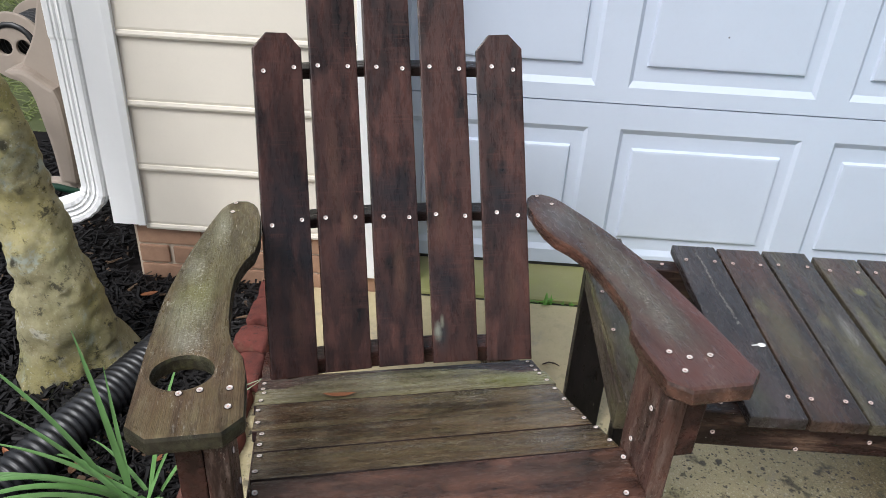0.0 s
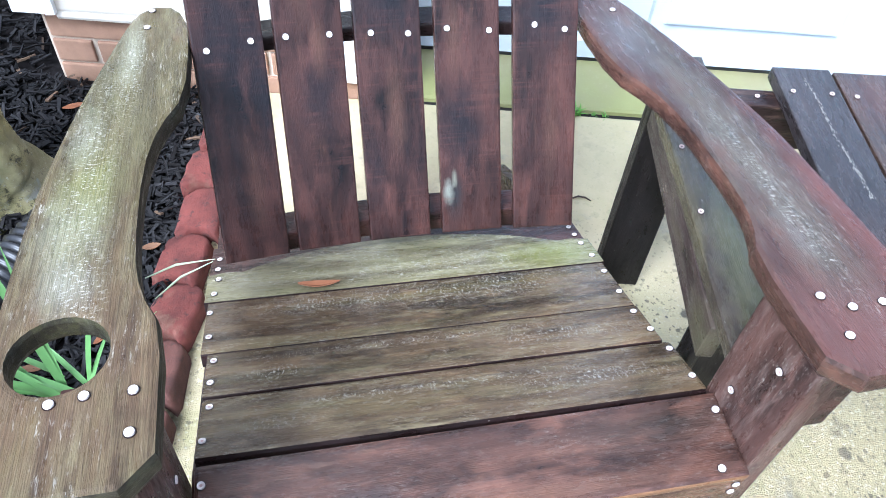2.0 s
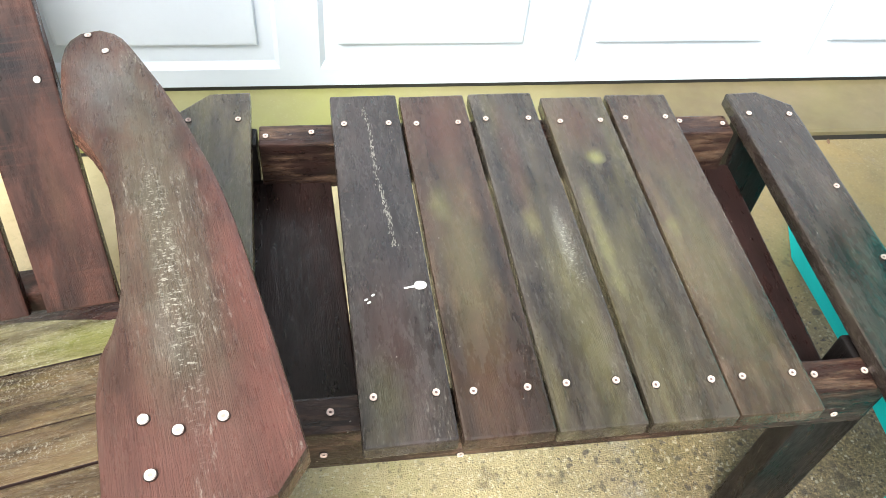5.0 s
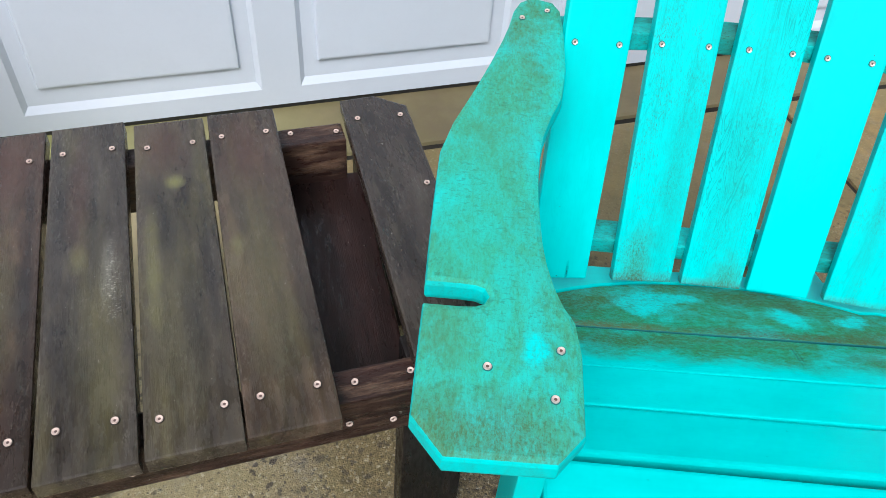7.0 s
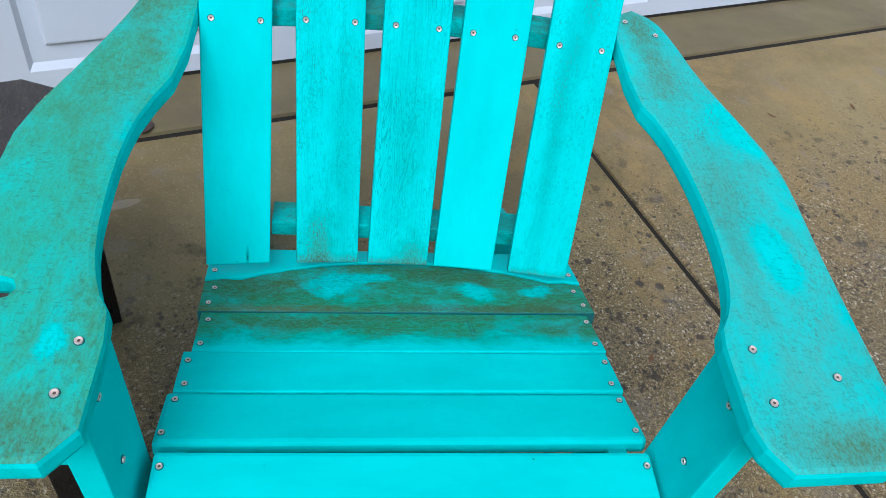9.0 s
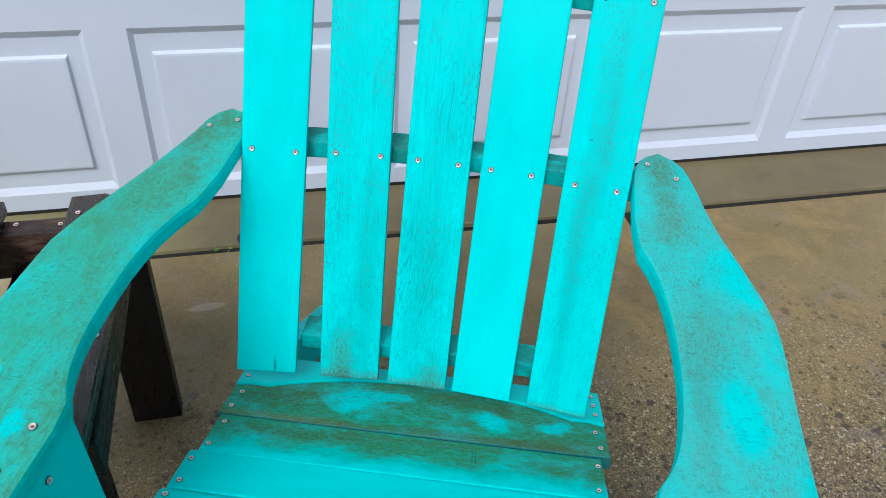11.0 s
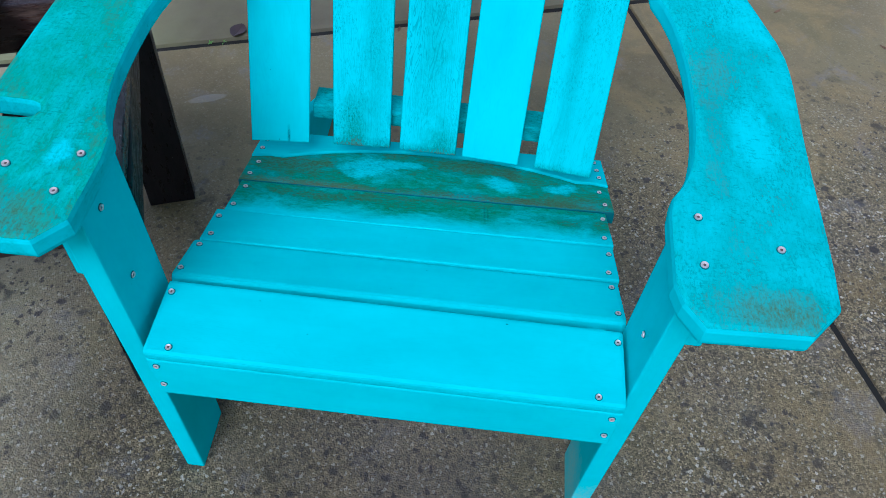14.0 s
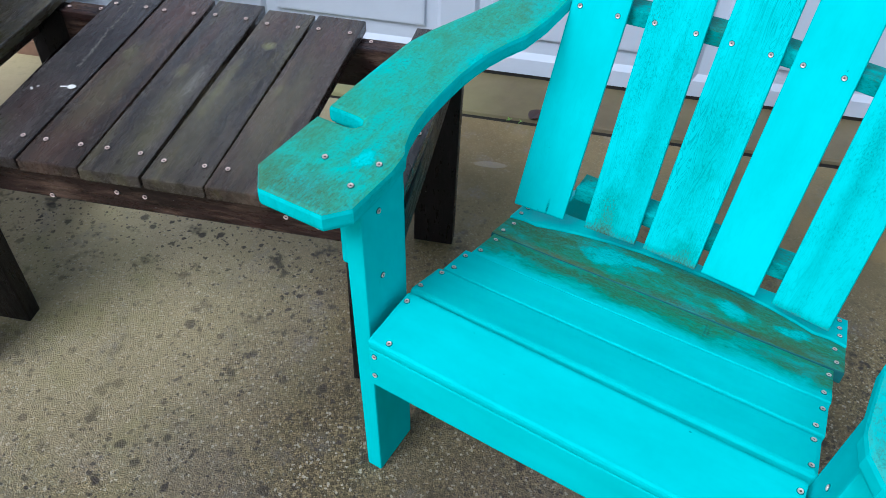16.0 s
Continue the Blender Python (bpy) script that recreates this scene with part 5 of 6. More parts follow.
y, k = -0.223, 0
while y > -2.3:
    x = -0.461 + 0.027 * min(1.0, max(0.0, (-0.408 - y) / 0.62)) - 0.10 * max(0.0, (-1.333 - y))
    part("brick", edging_brick_bm(k), BRICKRED if y > -0.92 else BRICKBROWN, edging, "", pose(x + 0.465 + random.uniform(-0.007, 0.007), y + 0.716, 0.037 + random.uniform(-0.012, 0.012), random.uniform(-12, 0), random.uniform(2, 7), 90 + random.uniform(-11, 11)), True)
    y, k = y - random.uniform(0.119, 0.1315), k + 1


# crooked trunk with knots and flaking bark
KNOT_HOLES = ((0.005, -0.045, 0.50, 0.020), (-0.02, -0.04, 0.606, 0.016), (0.035, -0.06, 0.416, 0.014), (-0.045, -0.06, 0.42, 0.014), (-0.05, -0.07, 0.33, 0.010), (0.095, -0.09, 0.095, 0.020))


def bark_material():
    m, nt, p = mat("lichen_bark", 0.85)
    v = coords(nt, spread=0.0)
    c = blend(nt, ramp(nt, noise_tex(nt, v, 9.0, 8.0, 0.7), 0.35, 0.62), (0.25, 0.215, 0.105), (0.55, 0.50, 0.30))
    c = blend(nt, ramp(nt, noise_tex(nt, v, 5.0, 6.0, 0.65), 0.46, 0.60, 0.0, 0.75), c, (0.52, 0.44, 0.15))
    c = blend(nt, ramp(nt, noise_tex(nt, v, 6.5, 7.0, 0.7, 0.6), 0.55, 0.62, 0.0, 0.8), c, (0.46, 0.52, 0.46))
    c = blend(nt, ramp(nt, noise_tex(nt, v, 11.0, 7.0, 0.72, 0.8), 0.59, 0.65, 0.0, 0.7), c, (0.62, 0.60, 0.50))
    c = blend(nt, ramp(nt, noise_tex(nt, v, 3.2, 6.0, 0.7, 0.5), 0.46, 0.60, 0.0, 0.7), c, (0.19, 0.185, 0.055))
    c = blend(nt, ramp(nt, noise_tex(nt, v, 4.0, 6.0, 0.7), 0.50, 0.66, 0.0, 0.75), c, (0.17, 0.145, 0.060))
    c = blend(nt, ramp(nt, noise_tex(nt, v, 20.0, 8.0, 0.8), 0.55, 0.62, 0.0, 0.9), c, (0.055, 0.05, 0.03))
    c = blend(nt, ramp(nt, noise_tex(nt, v, 70.0, 4.0, 0.7), 0.60, 0.70, 0.0, 0.6), c, (0.08, 0.07, 0.04))
    tc = nt.nodes.new("ShaderNodeTexCoord")
    for hole in KNOT_HOLES:
        dist = nt.nodes.new("ShaderNodeVectorMath")
        dist.operation = "DISTANCE"
        dist.inputs[1].default_value = hole[:3]
        link(nt, tc.outputs["Object"], dist.inputs[0])
        add = nt.nodes.new("ShaderNodeMath")
        add.operation = "MULTIPLY_ADD"
        link(nt, noise_tex(nt, v, 60.0, 4.0, 0.6), add.inputs[0])
        add.inputs[1].default_value = 0.02
        link(nt, dist.outputs["Value"], add.inputs[2])
        c = blend(nt, ramp(nt, add.outputs[0], hole[3] + 0.018, hole[3] + 0.008, 0.0, 0.9), c, (0.022, 0.020, 0.012))
    c = blend(nt, ramp(nt, noise_tex(nt, v, 130.0, 4.0, 0.7), 0.60, 0.68, 0.0, 0.6), c, (0.62, 0.60, 0.48))
    link(nt, c, p.inputs["Base Color"])
    bump(nt, p, noise_tex(nt, v, 55.0, 9.0, 0.88), 1.0, 0.010)
    return m


BARK = bark_material()
tree = empty("tree", pose(-0.902, -0.572, 0) @ Matrix.Scale(1.028, 4), "gnarled tree trunk with yellow-grey lichen in the mulch", "tree")


def trunk_bm():
    path = [(0.005, 0, -0.06, 0.150), (0.005, 0, 0.0, 0.130), (0.005, 0, 0.05, 0.114), (0.005, 0, 0.14, 0.102), (-0.004, 0.01, 0.26, 0.084), (-0.026, 0.02, 0.36, 0.068), (-0.044, 0.02, 0.46, 0.060),
            (-0.056, 0.02, 0.56, 0.064), (-0.08, 0.02, 0.68, 0.062), (-0.125, 0.03, 0.80, 0.056), (-0.18, 0.04, 1.0, 0.052), (-0.24, 0.05, 1.3, 0.048), (-0.28, 0.07, 1.6, 0.044), (-0.30, 0.10, 1.9, 0.036), (-0.31, 0.12, 2.3, 0.022)]
    fine = []
    for a, b in zip(path, path[1:]):
        n = max(2, int((b[2] - a[2]) / 0.009)) if a[2] < 0.9 else 4
        fine += [tuple(a[i] + (b[i] - a[i]) * k / n for i in range(4)) for k in range(n)]
    bm = tube_bm([f[:3] for f in fine], [f[3] for f in fine], 72)
    for v in bm.verts:
        core = Vector((-0.02 - max(0.0, v.co.z - 0.4) * 0.2, 0.02, v.co.z))
        out = (v.co - core).normalized()
        flare = max(0.0, 0.14 - v.co.z) / 0.14
        a = math.atan2(out.y, out.x)
        v.co += out * (0.020 * noise.noise(v.co * 7) + 0.008 * noise.noise(v.co * 17) + 0.006 * noise.noise(v.co * 44) + 0.003 * noise.noise(v.co * 110) + flare * 0.035 * math.sin(3 * a + 0.7))
    knots = ((0.035, -0.04, 0.595, 0.026, 0.075), (0.065, -0.06, 0.343, 0.028, 0.045), (0.08, -0.06, 0.26, 0.05, 0.020), (-0.095, -0.05, 0.22, 0.03, 0.022), (-0.03, -0.08, 0.375, 0.045, 0.018),
             (0.11, -0.03, 0.10, 0.06, 0.03), (0.03, -0.07, 0.15, 0.04, 0.018), (0.03, -0.06, 0.70, 0.04, 0.02), (-0.06, -0.06, 0.54, 0.04, 0.018), *((x, y - 0.02, z, r * 1.1, -0.030) for x, y, z, r in KNOT_HOLES))
    for kx, ky, kz, r, h in knots:
        c, push = Vector((kx, ky, kz)), Vector((kx + 0.02, ky, 0)).normalized()
        for v in bm.verts:
            away = (v.co - c).length
            if away < r * 2:
                v.co += push * h * math.exp(-(away / r) ** 2 * 2)
    return bm


trunk = part("trunk", trunk_bm(), BARK, tree, "", Matrix(), True)
LEAFGREEN = plain("dark_leaf_green", (0.05, 0.09, 0.025), 0.5, 0.3, 8.0)
rng = random.Random(3)
tips = []
for a, z, ln in ((20, 1.55, 0.7), (150, 1.7, 0.8), (260, 1.6, 0.7), (80, 1.9, 0.7), (200, 2.0, 0.6), (320, 1.95, 0.65)):
    p0 = Vector((-0.29, 0.08, z))
    d = Vector((math.cos(radians(a)), math.sin(radians(a)), 0.9)).normalized()
    pts = [p0 + d * ln * t + Vector((0, 0, 0.12 * t * t)) + noise.noise_vector(Vector((a, t * 3, 0))) * 0.04 for t in (0, 0.25, 0.5, 0.75, 1)]
    part("limb", tube_bm(pts, [0.026, 0.021, 0.016, 0.011, 0.006], 8), BARK, tree, "", Matrix(), True)
    tips += pts[2:]
verts, faces = [], []
for _ in range(140):
    c = rng.choice(tips) + Vector((rng.gauss(0, 0.17), rng.gauss(0, 0.17), abs(rng.gauss(0, 0.15))))
    m = Matrix.Translation(c) @ Euler((rng.uniform(-1, 1), rng.uniform(-1, 1), rng.uniform(0, 6.28))).to_matrix().to_4x4()
    k = len(verts)
    verts += [m @ Vector(v) for v in ((-0.03, 0, 0), (0, 0.014, 0.004), (0.035, 0, 0), (0, -0.014, 0.004))]
    faces.append((k, k + 1, k + 2, k + 3))
me = bpy.data.meshes.new("crown")
me.from_pydata(verts, [], faces)
me.materials.append(LEAFGREEN)
put(new("crown", me), tree, Matrix())

# black corrugated drain pipe
PIPE = plain("black_corrugated_plastic", (0.018, 0.018, 0.020), 0.36, 0.2, 10.0)
ctrl = [Vector(v) for v in ((-0.676, -0.521, 0.03), (-0.706, -0.644, 0.04), (-0.758, -0.819, 0.045), (-0.814, -0.994, 0.045), (-0.891, -1.179, 0.04), (-1.01, -1.364, 0.035))]
pts, rad = [], []
for a, b in zip(ctrl, ctrl[1:]):
    n = int((b - a).length / 0.0045)
    for i in range(n):
        pts.append(a.lerp(b, i / n))
smooth_pts = [sum((pts[max(0, min(len(pts) - 1, i + o))] for o in range(-12, 13)), Vector()) / 25 for i in range(len(pts))]
rad = [0.048 + (-0.005, 0.001, 0.0055, 0.001)[i % 4] for i in range(len(pts))]
tagged(part("drain_pipe", tube_bm(smooth_pts, rad, 32, False), PIPE, None, "", Matrix(), True), "black corrugated plastic drain pipe lying on mulch", "drain pipe")

# lily clump
GRASS = plain("lily_leaf_green", (0.135, 0.275, 0.085), 0.36, 0.25, 12.0)
plant = empty("lily_plant", pose(-0.548, -1.015, 0.0), "green strap-leaved lily clump in the mulch", "plant")


def blade_bm(length, width, rise, droop, twist):
    """A folded strap leaf that rises from the ground and arches over along +x."""
    bm, rows, n = bmesh.new(), [], 14
    x = z = 0.0
    ang = rise
    for i in range(n + 1):
        t = i / n
        w = width * (0.55 + 0.45 * min(1, t * 5)) * (1 - t ** 3) + 0.0004
        side = Vector((math.sin(twist * t) * 0.5, math.cos(twist * t), 0))
        c = Vector((x, 0, z))
        rows.append([bm.verts.new(c - side * w + Vector((0, 0, w * 0.45))), bm.verts.new(c), bm.verts.new(c + side * w + Vector((0, 0, w * 0.45)))])
        x += math.cos(ang) * length / n
        z += math.sin(ang) * length / n
        ang -= droop / n * (0.4 + 1.2 * t)
    for a, b in zip(rows, rows[1:]):
        for k in (0, 1):
            bm.faces.new((a[k], a[k + 1], b[k + 1], b[k]))
    return bm


rng = random.Random(11)
BLADES = ((165, 0.47, 60, 42, 0.0058), (135, 0.40, 72, 22, 0.0066), (120, 0.31, 71, 14, 0.0048), (62, 0.38, 73, 24, 0.0066), (172, 0.41, 47, 30, 0.0068), (179, 0.40, 37, 42, 0.0070), (185, 0.36, 33, 55, 0.0060),
          (189, 0.38, 40, 85, 0.0066), (194, 0.40, 42, 90, 0.0072), (199, 0.37, 36, 80, 0.0060), (206, 0.43, 44, 105, 0.0070), (197, 0.47, 40, 140, 0.0074), (214, 0.40, 38, 110, 0.0062), (220, 0.30, 30, 80, 0.0052),
          (38, 0.20, 55, 25, 0.0052), (58, 0.17, 60, 20, 0.0048), (330, 0.27, 52, 160, 0.0066), (315, 0.19, 34, 110, 0.0036), (181, 0.24, 26, 40, 0.0052), (203, 0.22, 24, 50, 0.0050), (170, 0.26, 32, 60, 0.0054), (235, 0.20, 28, 90, 0.0046), (150, 0.22, 40, 60, 0.0048))
for yaw, ln, rise, droop, w in BLADES:
    part("leaf", blade_bm(ln, w, radians(rise), radians(droop), rng.uniform(-0.9, 0.9)), GRASS, plant, "", pose(rng.gauss(0, 0.014), rng.gauss(0, 0.014), 0, 0, 0, yaw), True)

# downspout with its elbow
spout = empty("downspout", pose(-0.982, -0.142, 0.035), "white ribbed metal downspout at the house corner", "downspout")


def spout_bm(first, last):
    prof = []
    w, d = 0.036, 0.034
    for s in range(4):
        a = s * math.pi / 2
        half, other = (w, d) if s % 2 == 0 else (d, w)
        for t in (-0.85, -0.5, -0.42, -0.30, -0.22, -0.06, 0.06, 0.22, 0.30, 0.42, 0.5, 0.85):
            rib = 0.0035 if abs(abs(t) - 0.36) < 0.07 or abs(t) < 0.1 else 0.0
            px, py = t * half, -other + rib
            prof.append((px * math.cos(a) - py * math.sin(a), px * math.sin(a) + py * math.cos(a)))
    path = [((0, 0, 2.8), 0), ((0, 0, 0.70), 0), ((0, 0, 0.694), 0.0), ((0, 0, 0.273), 0)]
    for k in range(1, 11):
        a = radians(72) * k / 10
        path.append(((-0.08 + 0.08 * math.cos(a), -0.30 * (0.08 - 0.08 * math.cos(a)), 0.273 - 0.08 * math.sin(a)), a))
    end = path[-1][0]
    path.append(((end[0] - 0.068, end[1] - 0.024, end[2] - 0.018), radians(74)))
    bm, rings = bmesh.new(), []
    for i, (c, a) in list(enumerate(path))[first:last]:
        s = 0.94 if i in (2, 3) else (1.0 if i < 4 else (1.03 if i % 2 else 0.97))
        rings.append([bm.verts.new(Vector(c) + Vector((x * s * math.cos(a), y * s, -x * s * math.sin(a)))) for x, y in prof])
    n = len(prof)
    for a, b in zip(rings, rings[1:]):
        for k in range(n):
            bm.faces.new((a[k], a[(k + 1) % n], b[(k + 1) % n], b[k]))
    bmesh.ops.recalc_face_normals(bm, faces=bm.faces[:])
    return bm


part("upper_pipe", spout_bm(0, 3), TRIMWHITE, spout)
part("lower_pipe", spout_bm(2, 4), TRIMWHITE, spout)
part("elbow", spout_bm(3, 15), TRIMWHITE, spout, "crimped elbow")

# tan plastic hose reel behind the corner
REELTAN = plain("tan_plastic", (0.36, 0.30, 0.25), 0.5, 0.12, 4.0)
HOSE = plain("dark_green_hose", (0.012, 0.05, 0.03), 0.4, 0.2)
HOSEBLACK = plain("black_hose", (0.015, 0.015, 0.016), 0.4, 0.2)
reel = empty("hose_reel", pose(-1.369, 0.312, 0) @ Matrix.Scale(1.028, 4), "tan plastic garden hose reel with a dark hose", "hose reel")
RX = 1.33


def upright(name, outline, thick, y, bevel, label=""):
    """A moulded piece cut to an outline (world x, z) that stands across y."""
    return part(name, prism_bm(eased([(x + RX, z) for x, z in outline], 60), thick, bevel), REELTAN, reel, label, pose(0, y, 0, 90))


for yy in (0.03, 0.33):
    upright("side_panel", [(-1.250, 0.0), (-1.215, 0.0), (-1.232, 0.20), (-1.240, 0.38), (-1.222, 0.55), (-1.205, 0.74), (-1.275, 0.745), (-1.300, 0.63), (-1.335, 0.54), (-1.385, 0.47), (-1.340, 0.40), (-1.320, 0.20), (-1.315, 0.0)], 0.03, yy, 0.008)
upright("front_shell", [(-1.425, 0.452), (-1.385, 0.466), (-1.345, 0.452), (-1.305, 0.420), (-1.262, 0.395), (-1.255, 0.25), (-1.262, 0.06), (-1.318, 0.06), (-1.322, 0.19), (-1.337, 0.30), (-1.346, 0.375), (-1.368, 0.415), (-1.405, 0.428)], 0.10, -0.01, 0.014, "curved tan front guard")
upright("cross_foot", [(-1.60, 0.0), (-1.21, 0.0), (-1.21, 0.045), (-1.60, 0.045)], 0.04, 0.04, 0.008)
for yy in (0.08, 0.27):
    part("flange", prism_bm(ring(-1.425 + RX, 0.505, 0.115, 40), 0.014, 0.004, [ring(-1.392 + RX, 0.505, 0.026, 20), ring(-1.458 + RX, 0.505, 0.026, 20)]), REELTAN, reel, "", pose(0, yy, 0, 90))
coil = [Vector((-1.425 + RX + 0.075 * math.cos(t * 0.35), 0.08 + 0.18 * t / 150, 0.505 + 0.075 * math.sin(t * 0.35))) for t in range(151)]
part("hose_coil", tube_bm(coil, [0.012] * len(coil), 8), HOSEBLACK, reel, "", Matrix(), True)
hang = [(-1.44, 0.40), (-1.398, 0.424), (-1.362, 0.408), (-1.345, 0.37), (-1.341, 0.284), (-1.330, 0.183), (-1.305, 0.10), (-1.26, 0.03)]
part("hose", tube_bm([(x + RX, -0.125, z) for x, z in hang], [0.014] * len(hang), 10), HOSEBLACK, reel, "black hanging hose", Matrix(), True)
tail = [(-1.46, -0.10, 0.07), (-1.40, -0.13, 0.10), (-1.33, -0.14, 0.115), (-1.26, -0.13, 0.11), (-1.18, -0.08, 0.06), (-1.12, 0.02, 0.02)]
part("hose_tail", tube_bm([(x + RX, y, z) for x, y, z in tail], [0.012] * len(tail), 10), HOSE, reel, "dark green hose end", Matrix(), True)

# lawn blades behind the bed
strew("lawn_grass", 5000, lambda r: (r.uniform(-4.2, -1.5), r.uniform(0.95, 4.5)), plain("lawn_blade_green", (0.16, 0.20, 0.06), 0.6, 0.4, 3.0), "short yellow-green lawn grass", "grass", (0.03, 0.07), 0.03).location.z = -0.11

# ---- small loose things ----
DEADLEAF = plain("orange_dead_leaf", (0.34, 0.13, 0.055), 0.6, 0.3, 40.0)
BROWNLEAF = plain("brown_dead_leaf", (0.20, 0.10, 0.05), 0.65, 0.3, 40.0)
WHITE = plain("chalk_white_dropping", (0.82, 0.82, 0.80), 0.7, 0.08, 60.0)


def leaf_bm(length, width, curl):
    bm, rows, n = bmesh.new(), [], 8
    for i in range(n + 1):
        t = i / n
        w = width * math.sin(math.pi * min(0.98, 0.06 + t * 0.92)) ** 0.8
        x, z = (t - 0.5) * length, curl * (t - 0.5) ** 2 * length
        rows.append([bm.verts.new((x, -w, z + w * 0.35)), bm.verts.new((x, 0, z)), bm.verts.new((x, w, z + w * 0.35))])
    for a, b in zip(rows, rows[1:]):
        for k in (0, 1):
            bm.faces.new((a[k], a[k + 1], b[k + 1], b[k]))
    low = min(v.co.z for v in bm.verts)
    bmesh.ops.translate(bm, verts=bm.verts[:], vec=(0, 0, -low))
    bmesh.ops.solidify(bm, geom=bm.faces[:], thickness=0.0008)
    return bm


def fallen(m, length, width, material, label):
    return tagged(part("dead_leaf", leaf_bm(length, width, 0.35), material, None, "", m), label, "leaf", "fallen leaves")


seat = pose(0.080, -1.268, 0.035, 0, 0, 13.75)
fallen(seat @ pose(-0.135, 0.352, 0.2585, -20, 0, -4), 0.062, 0.0085, DEADLEAF, "orange dead leaf on the weathered chair seat")
for x, y, yaw in ((-0.814, -0.285, 40), (-0.722, -0.953, 100), (-0.64, -0.973, 20), (-0.547, -0.901, 70), (-0.886, -0.922, 140), (-0.521, -0.686, 30), (-1.01, -0.254, 80)):
    fallen(pose(x, y, 0.024, 0, 6, yaw), random.uniform(0.03, 0.05), random.uniform(0.006, 0.011), random.choice((DEADLEAF, BROWNLEAF)), "small brown dead leaf on black mulch")
fallen(pose(1.383, -0.121, 0.003, 0, 0, 60), 0.055, 0.020, plain("dark_wet_leaf", (0.05, 0.028, 0.026), 0.5, 0.3, 40.0), "dark wet leaf on the concrete apron")
for x, y, yaw, ln in ((2.843, -0.283, 20, 0.03), (3.047, -0.492, 120, 0.028), (2.167, -1.092, 40, 0.024), (3.353, -0.522, 70, 0.03), (1.784, -0.180, 65, 0.022), (1.644, -0.19, 10, 0.012)):
    fallen(pose(x, y, 0.0005, 0, 0, yaw), ln, 0.004, BROWNLEAF, "small brown leaf scrap on the driveway")
twig = [(0.0, 0.0, 0.003), (0.018, 0.006, 0.004), (0.034, 0.002, 0.003), (0.044, -0.010, 0.003)]
tagged(part("twig", tube_bm(twig, [0.0018, 0.0022, 0.002, 0.0012], 7), plain("dark_twig", (0.06, 0.035, 0.025), 0.8), None, "", pose(0.330, -0.452, 0.0005, 0, 0, 10), True), "thin dark twig on the concrete", "twig")

STRAW = plain("dry_pale_blade", (0.38, 0.46, 0.30), 0.5, 0.2, 30.0)
for k, (a, c) in enumerate((((-0.485, -0.805, 0.08), (-0.300, -0.915, 0.285)), ((-0.455, -0.850, 0.08), (-0.302, -0.920, 0.285)))):
    a, c = Vector(a), Vector(c)
    mid = a.lerp(c, 0.5) + Vector((0, 0, 0.012))
    tagged(part("dry_grass_blade", tube_bm([a, mid, c], [0.0014, 0.0022, 0.0006], 5), STRAW, None, "", Matrix(), True), "dry pale grass blade leaning on the brown chair", "grass blade")

drop = bmesh.new()
bmesh.ops.create_uvsphere(drop, u_segments=16, v_segments=8, radius=1.0, matrix=Matrix.Diagonal((0.0078, 0.0060, 0.0016, 1)))
for v in drop.verts:
    v.co += noise.noise_vector(v.co * 90) * 0.0012
tagged(part("bird_dropping", drop, WHITE, None, "", pose(0.638, -0.965, TABLETOP + 0.0012), True), "white bird dropping on the dark table slat", "dropping")
streak = tube_bm([(-0.019, -0.003, 0), (-0.012, -0.002, 0.0003), (-0.006, -0.001, 0.0003)], [0.0009, 0.0012, 0.0015], 6)
tagged(part("bird_dropping", streak, WHITE, None, "", pose(0.638, -0.965, TABLETOP + 0.0010), True), "thin white dropping smear on the dark table", "dropping")
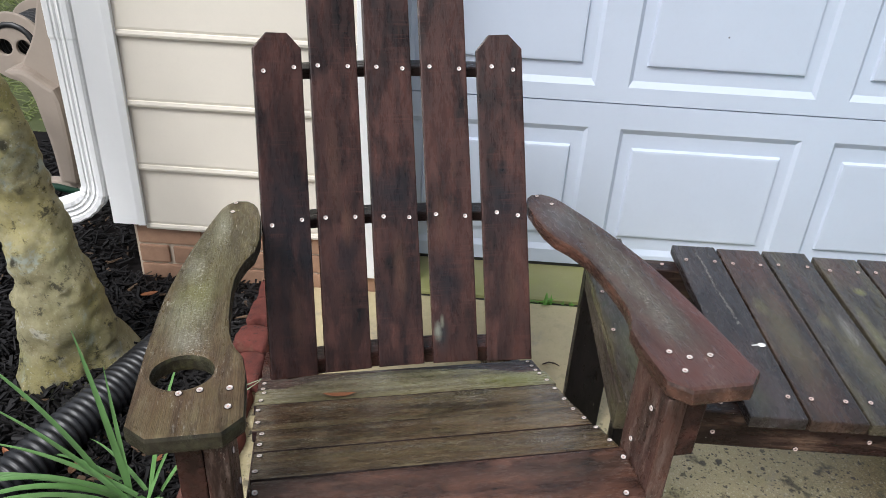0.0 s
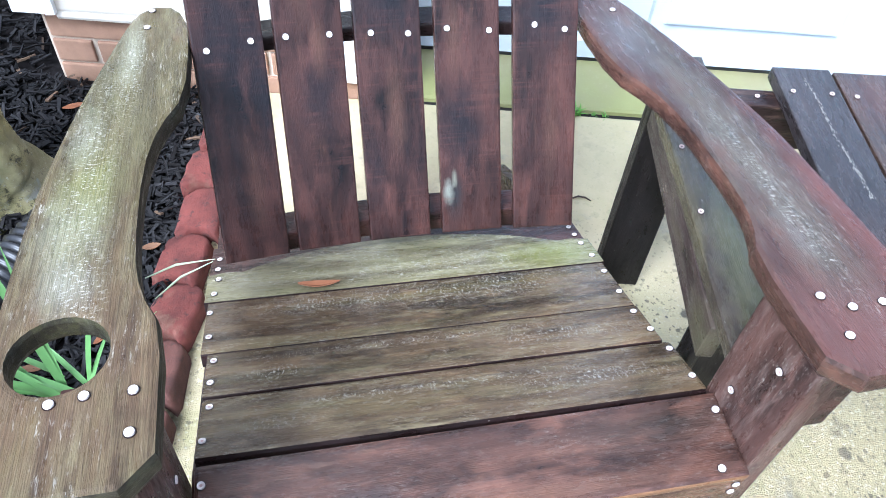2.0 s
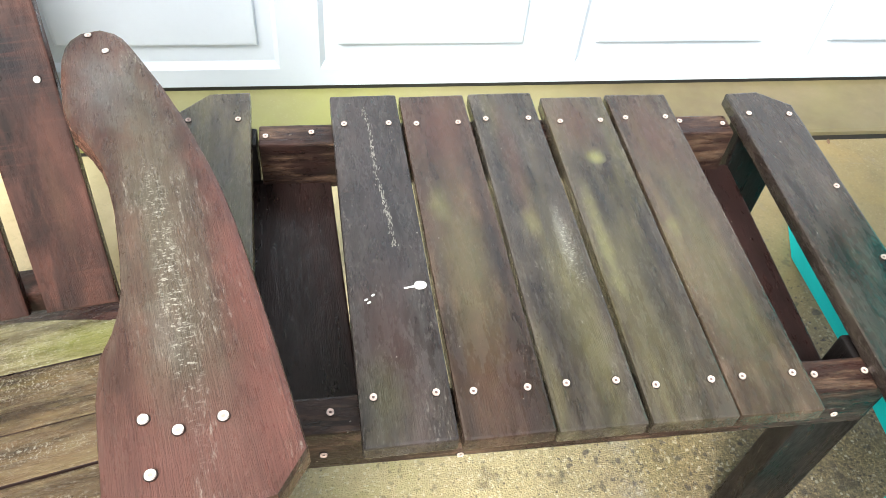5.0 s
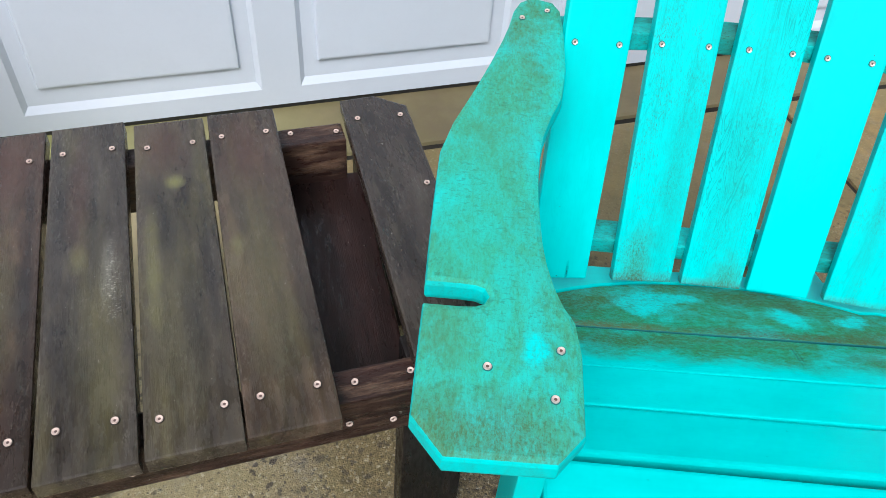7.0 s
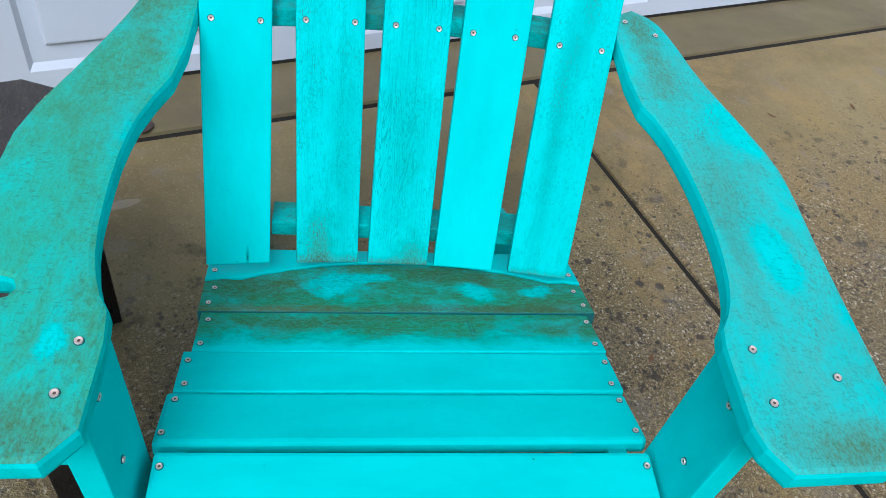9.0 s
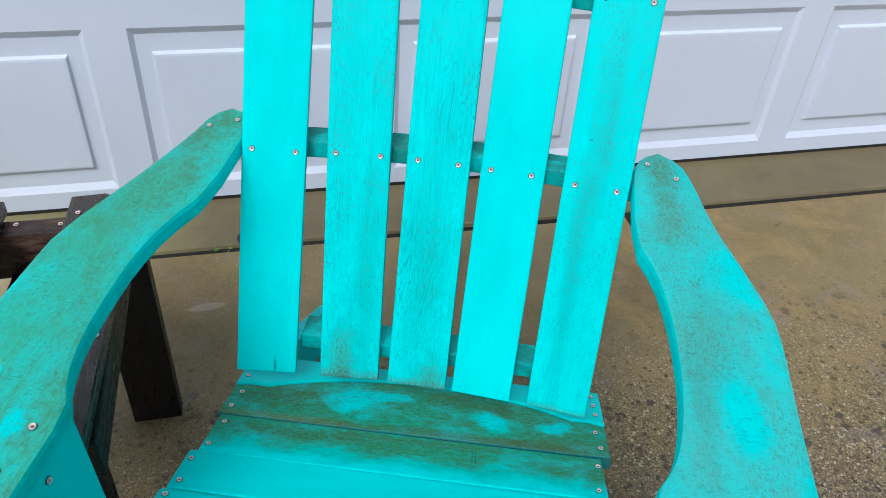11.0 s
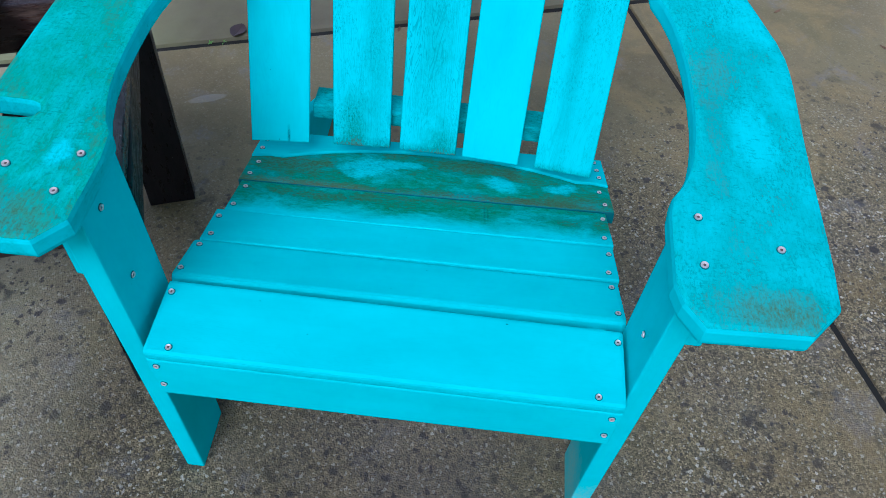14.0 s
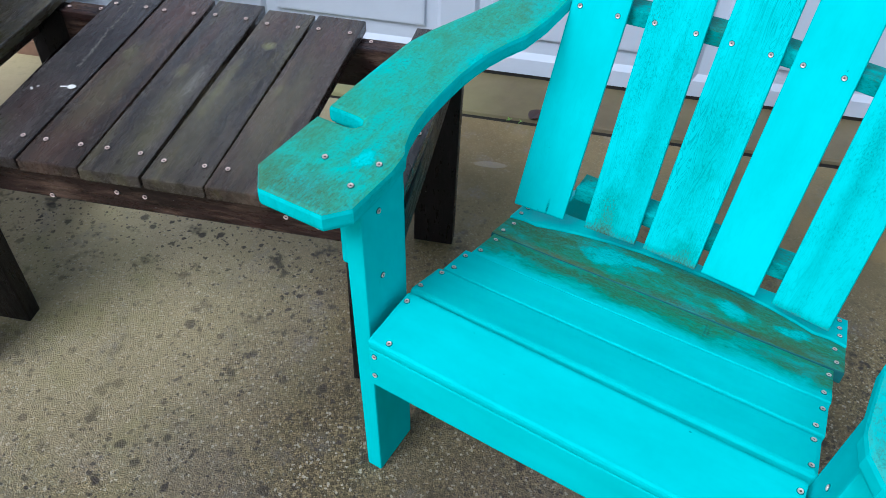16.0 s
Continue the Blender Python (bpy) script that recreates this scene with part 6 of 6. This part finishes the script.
for x, y in ((0.576, -0.981), (0.584, -0.975), (0.579, -0.985)):
    b = bmesh.new()
    bmesh.ops.create_uvsphere(b, u_segments=8, v_segments=5, radius=1.0, matrix=Matrix.Diagonal((0.0026, 0.0013, 0.0008, 1)))
    tagged(part("bird_dropping", b, WHITE, None, "", pose(x, y, TABLETOP + 0.0006, 0, 0, 30), True), "tiny white dropping speck on the dark table", "dropping")

# weeds in the apron joint
WEED = plain("bright_weed_green", (0.16, 0.36, 0.05), 0.5, 0.25, 20.0)
for wx, wy, n, size in ((0.360, -0.152, 22, 0.036), (0.307, -0.150, 10, 0.018), (0.440, -0.151, 9, 0.016), (0.410, -0.151, 8, 0.015), (1.310, -0.150, 7, 0.012), (1.345, -0.150, 5, 0.009)):
    weed = empty("weed", pose(wx, wy, -0.004), "small bright green weed in the concrete joint", "weed", "joint weeds")
    for k in range(n):
        part("leaf", blade_bm(size * rng.uniform(0.6, 1.2), size * 0.085, radians(rng.uniform(15, 75)), radians(rng.uniform(10, 90)), rng.uniform(-1, 1)), WEED, weed, "", pose(rng.gauss(0, size * 0.25), rng.gauss(0, size * 0.12), 0, 0, 0, rng.uniform(0, 360)), True)

# chalky broken streak along one table slat
srng = random.Random(5)
verts, faces = [], []
for k in range(150):
    t = srng.random() ** 0.8
    x, y = 0.592 + 0.021 * t ** 0.8 + 0.002 * math.sin(t * 9) + srng.gauss(0, 0.0018), -0.640 - 0.265 * t
    a, ln, w = srng.uniform(60, 120), srng.uniform(0.0008, 0.0035), srng.uniform(0.0003, 0.0007)
    m, n = pose(x, y, TABLETOP + 0.0007, 0, 0, a), len(verts)
    verts += [m @ Vector(v) for v in ((-ln, -w, -0.001), (ln, -w, -0.001), (ln, w, -0.001), (-ln, w, -0.001), (-ln * 0.8, -w * 0.6, 0), (ln * 0.8, -w * 0.6, 0), (ln * 0.8, w * 0.6, 0), (-ln * 0.8, w * 0.6, 0))]
    faces += [(n + 4, n + 5, n + 6, n + 7)] + [(n + i, n + (i + 1) % 4, n + 4 + (i + 1) % 4, n + 4 + i) for i in range(4)]
me = bpy.data.meshes.new("chalk_streak")
me.from_pydata(verts, [], faces)
me.materials.append(plain("pale_grey_residue", (0.26, 0.25, 0.23), 0.8, 0.2, 90.0))
tagged(new("chalk_streak", me), "broken pale chalky streak on a dark table slat", "streak", "", "stuff")
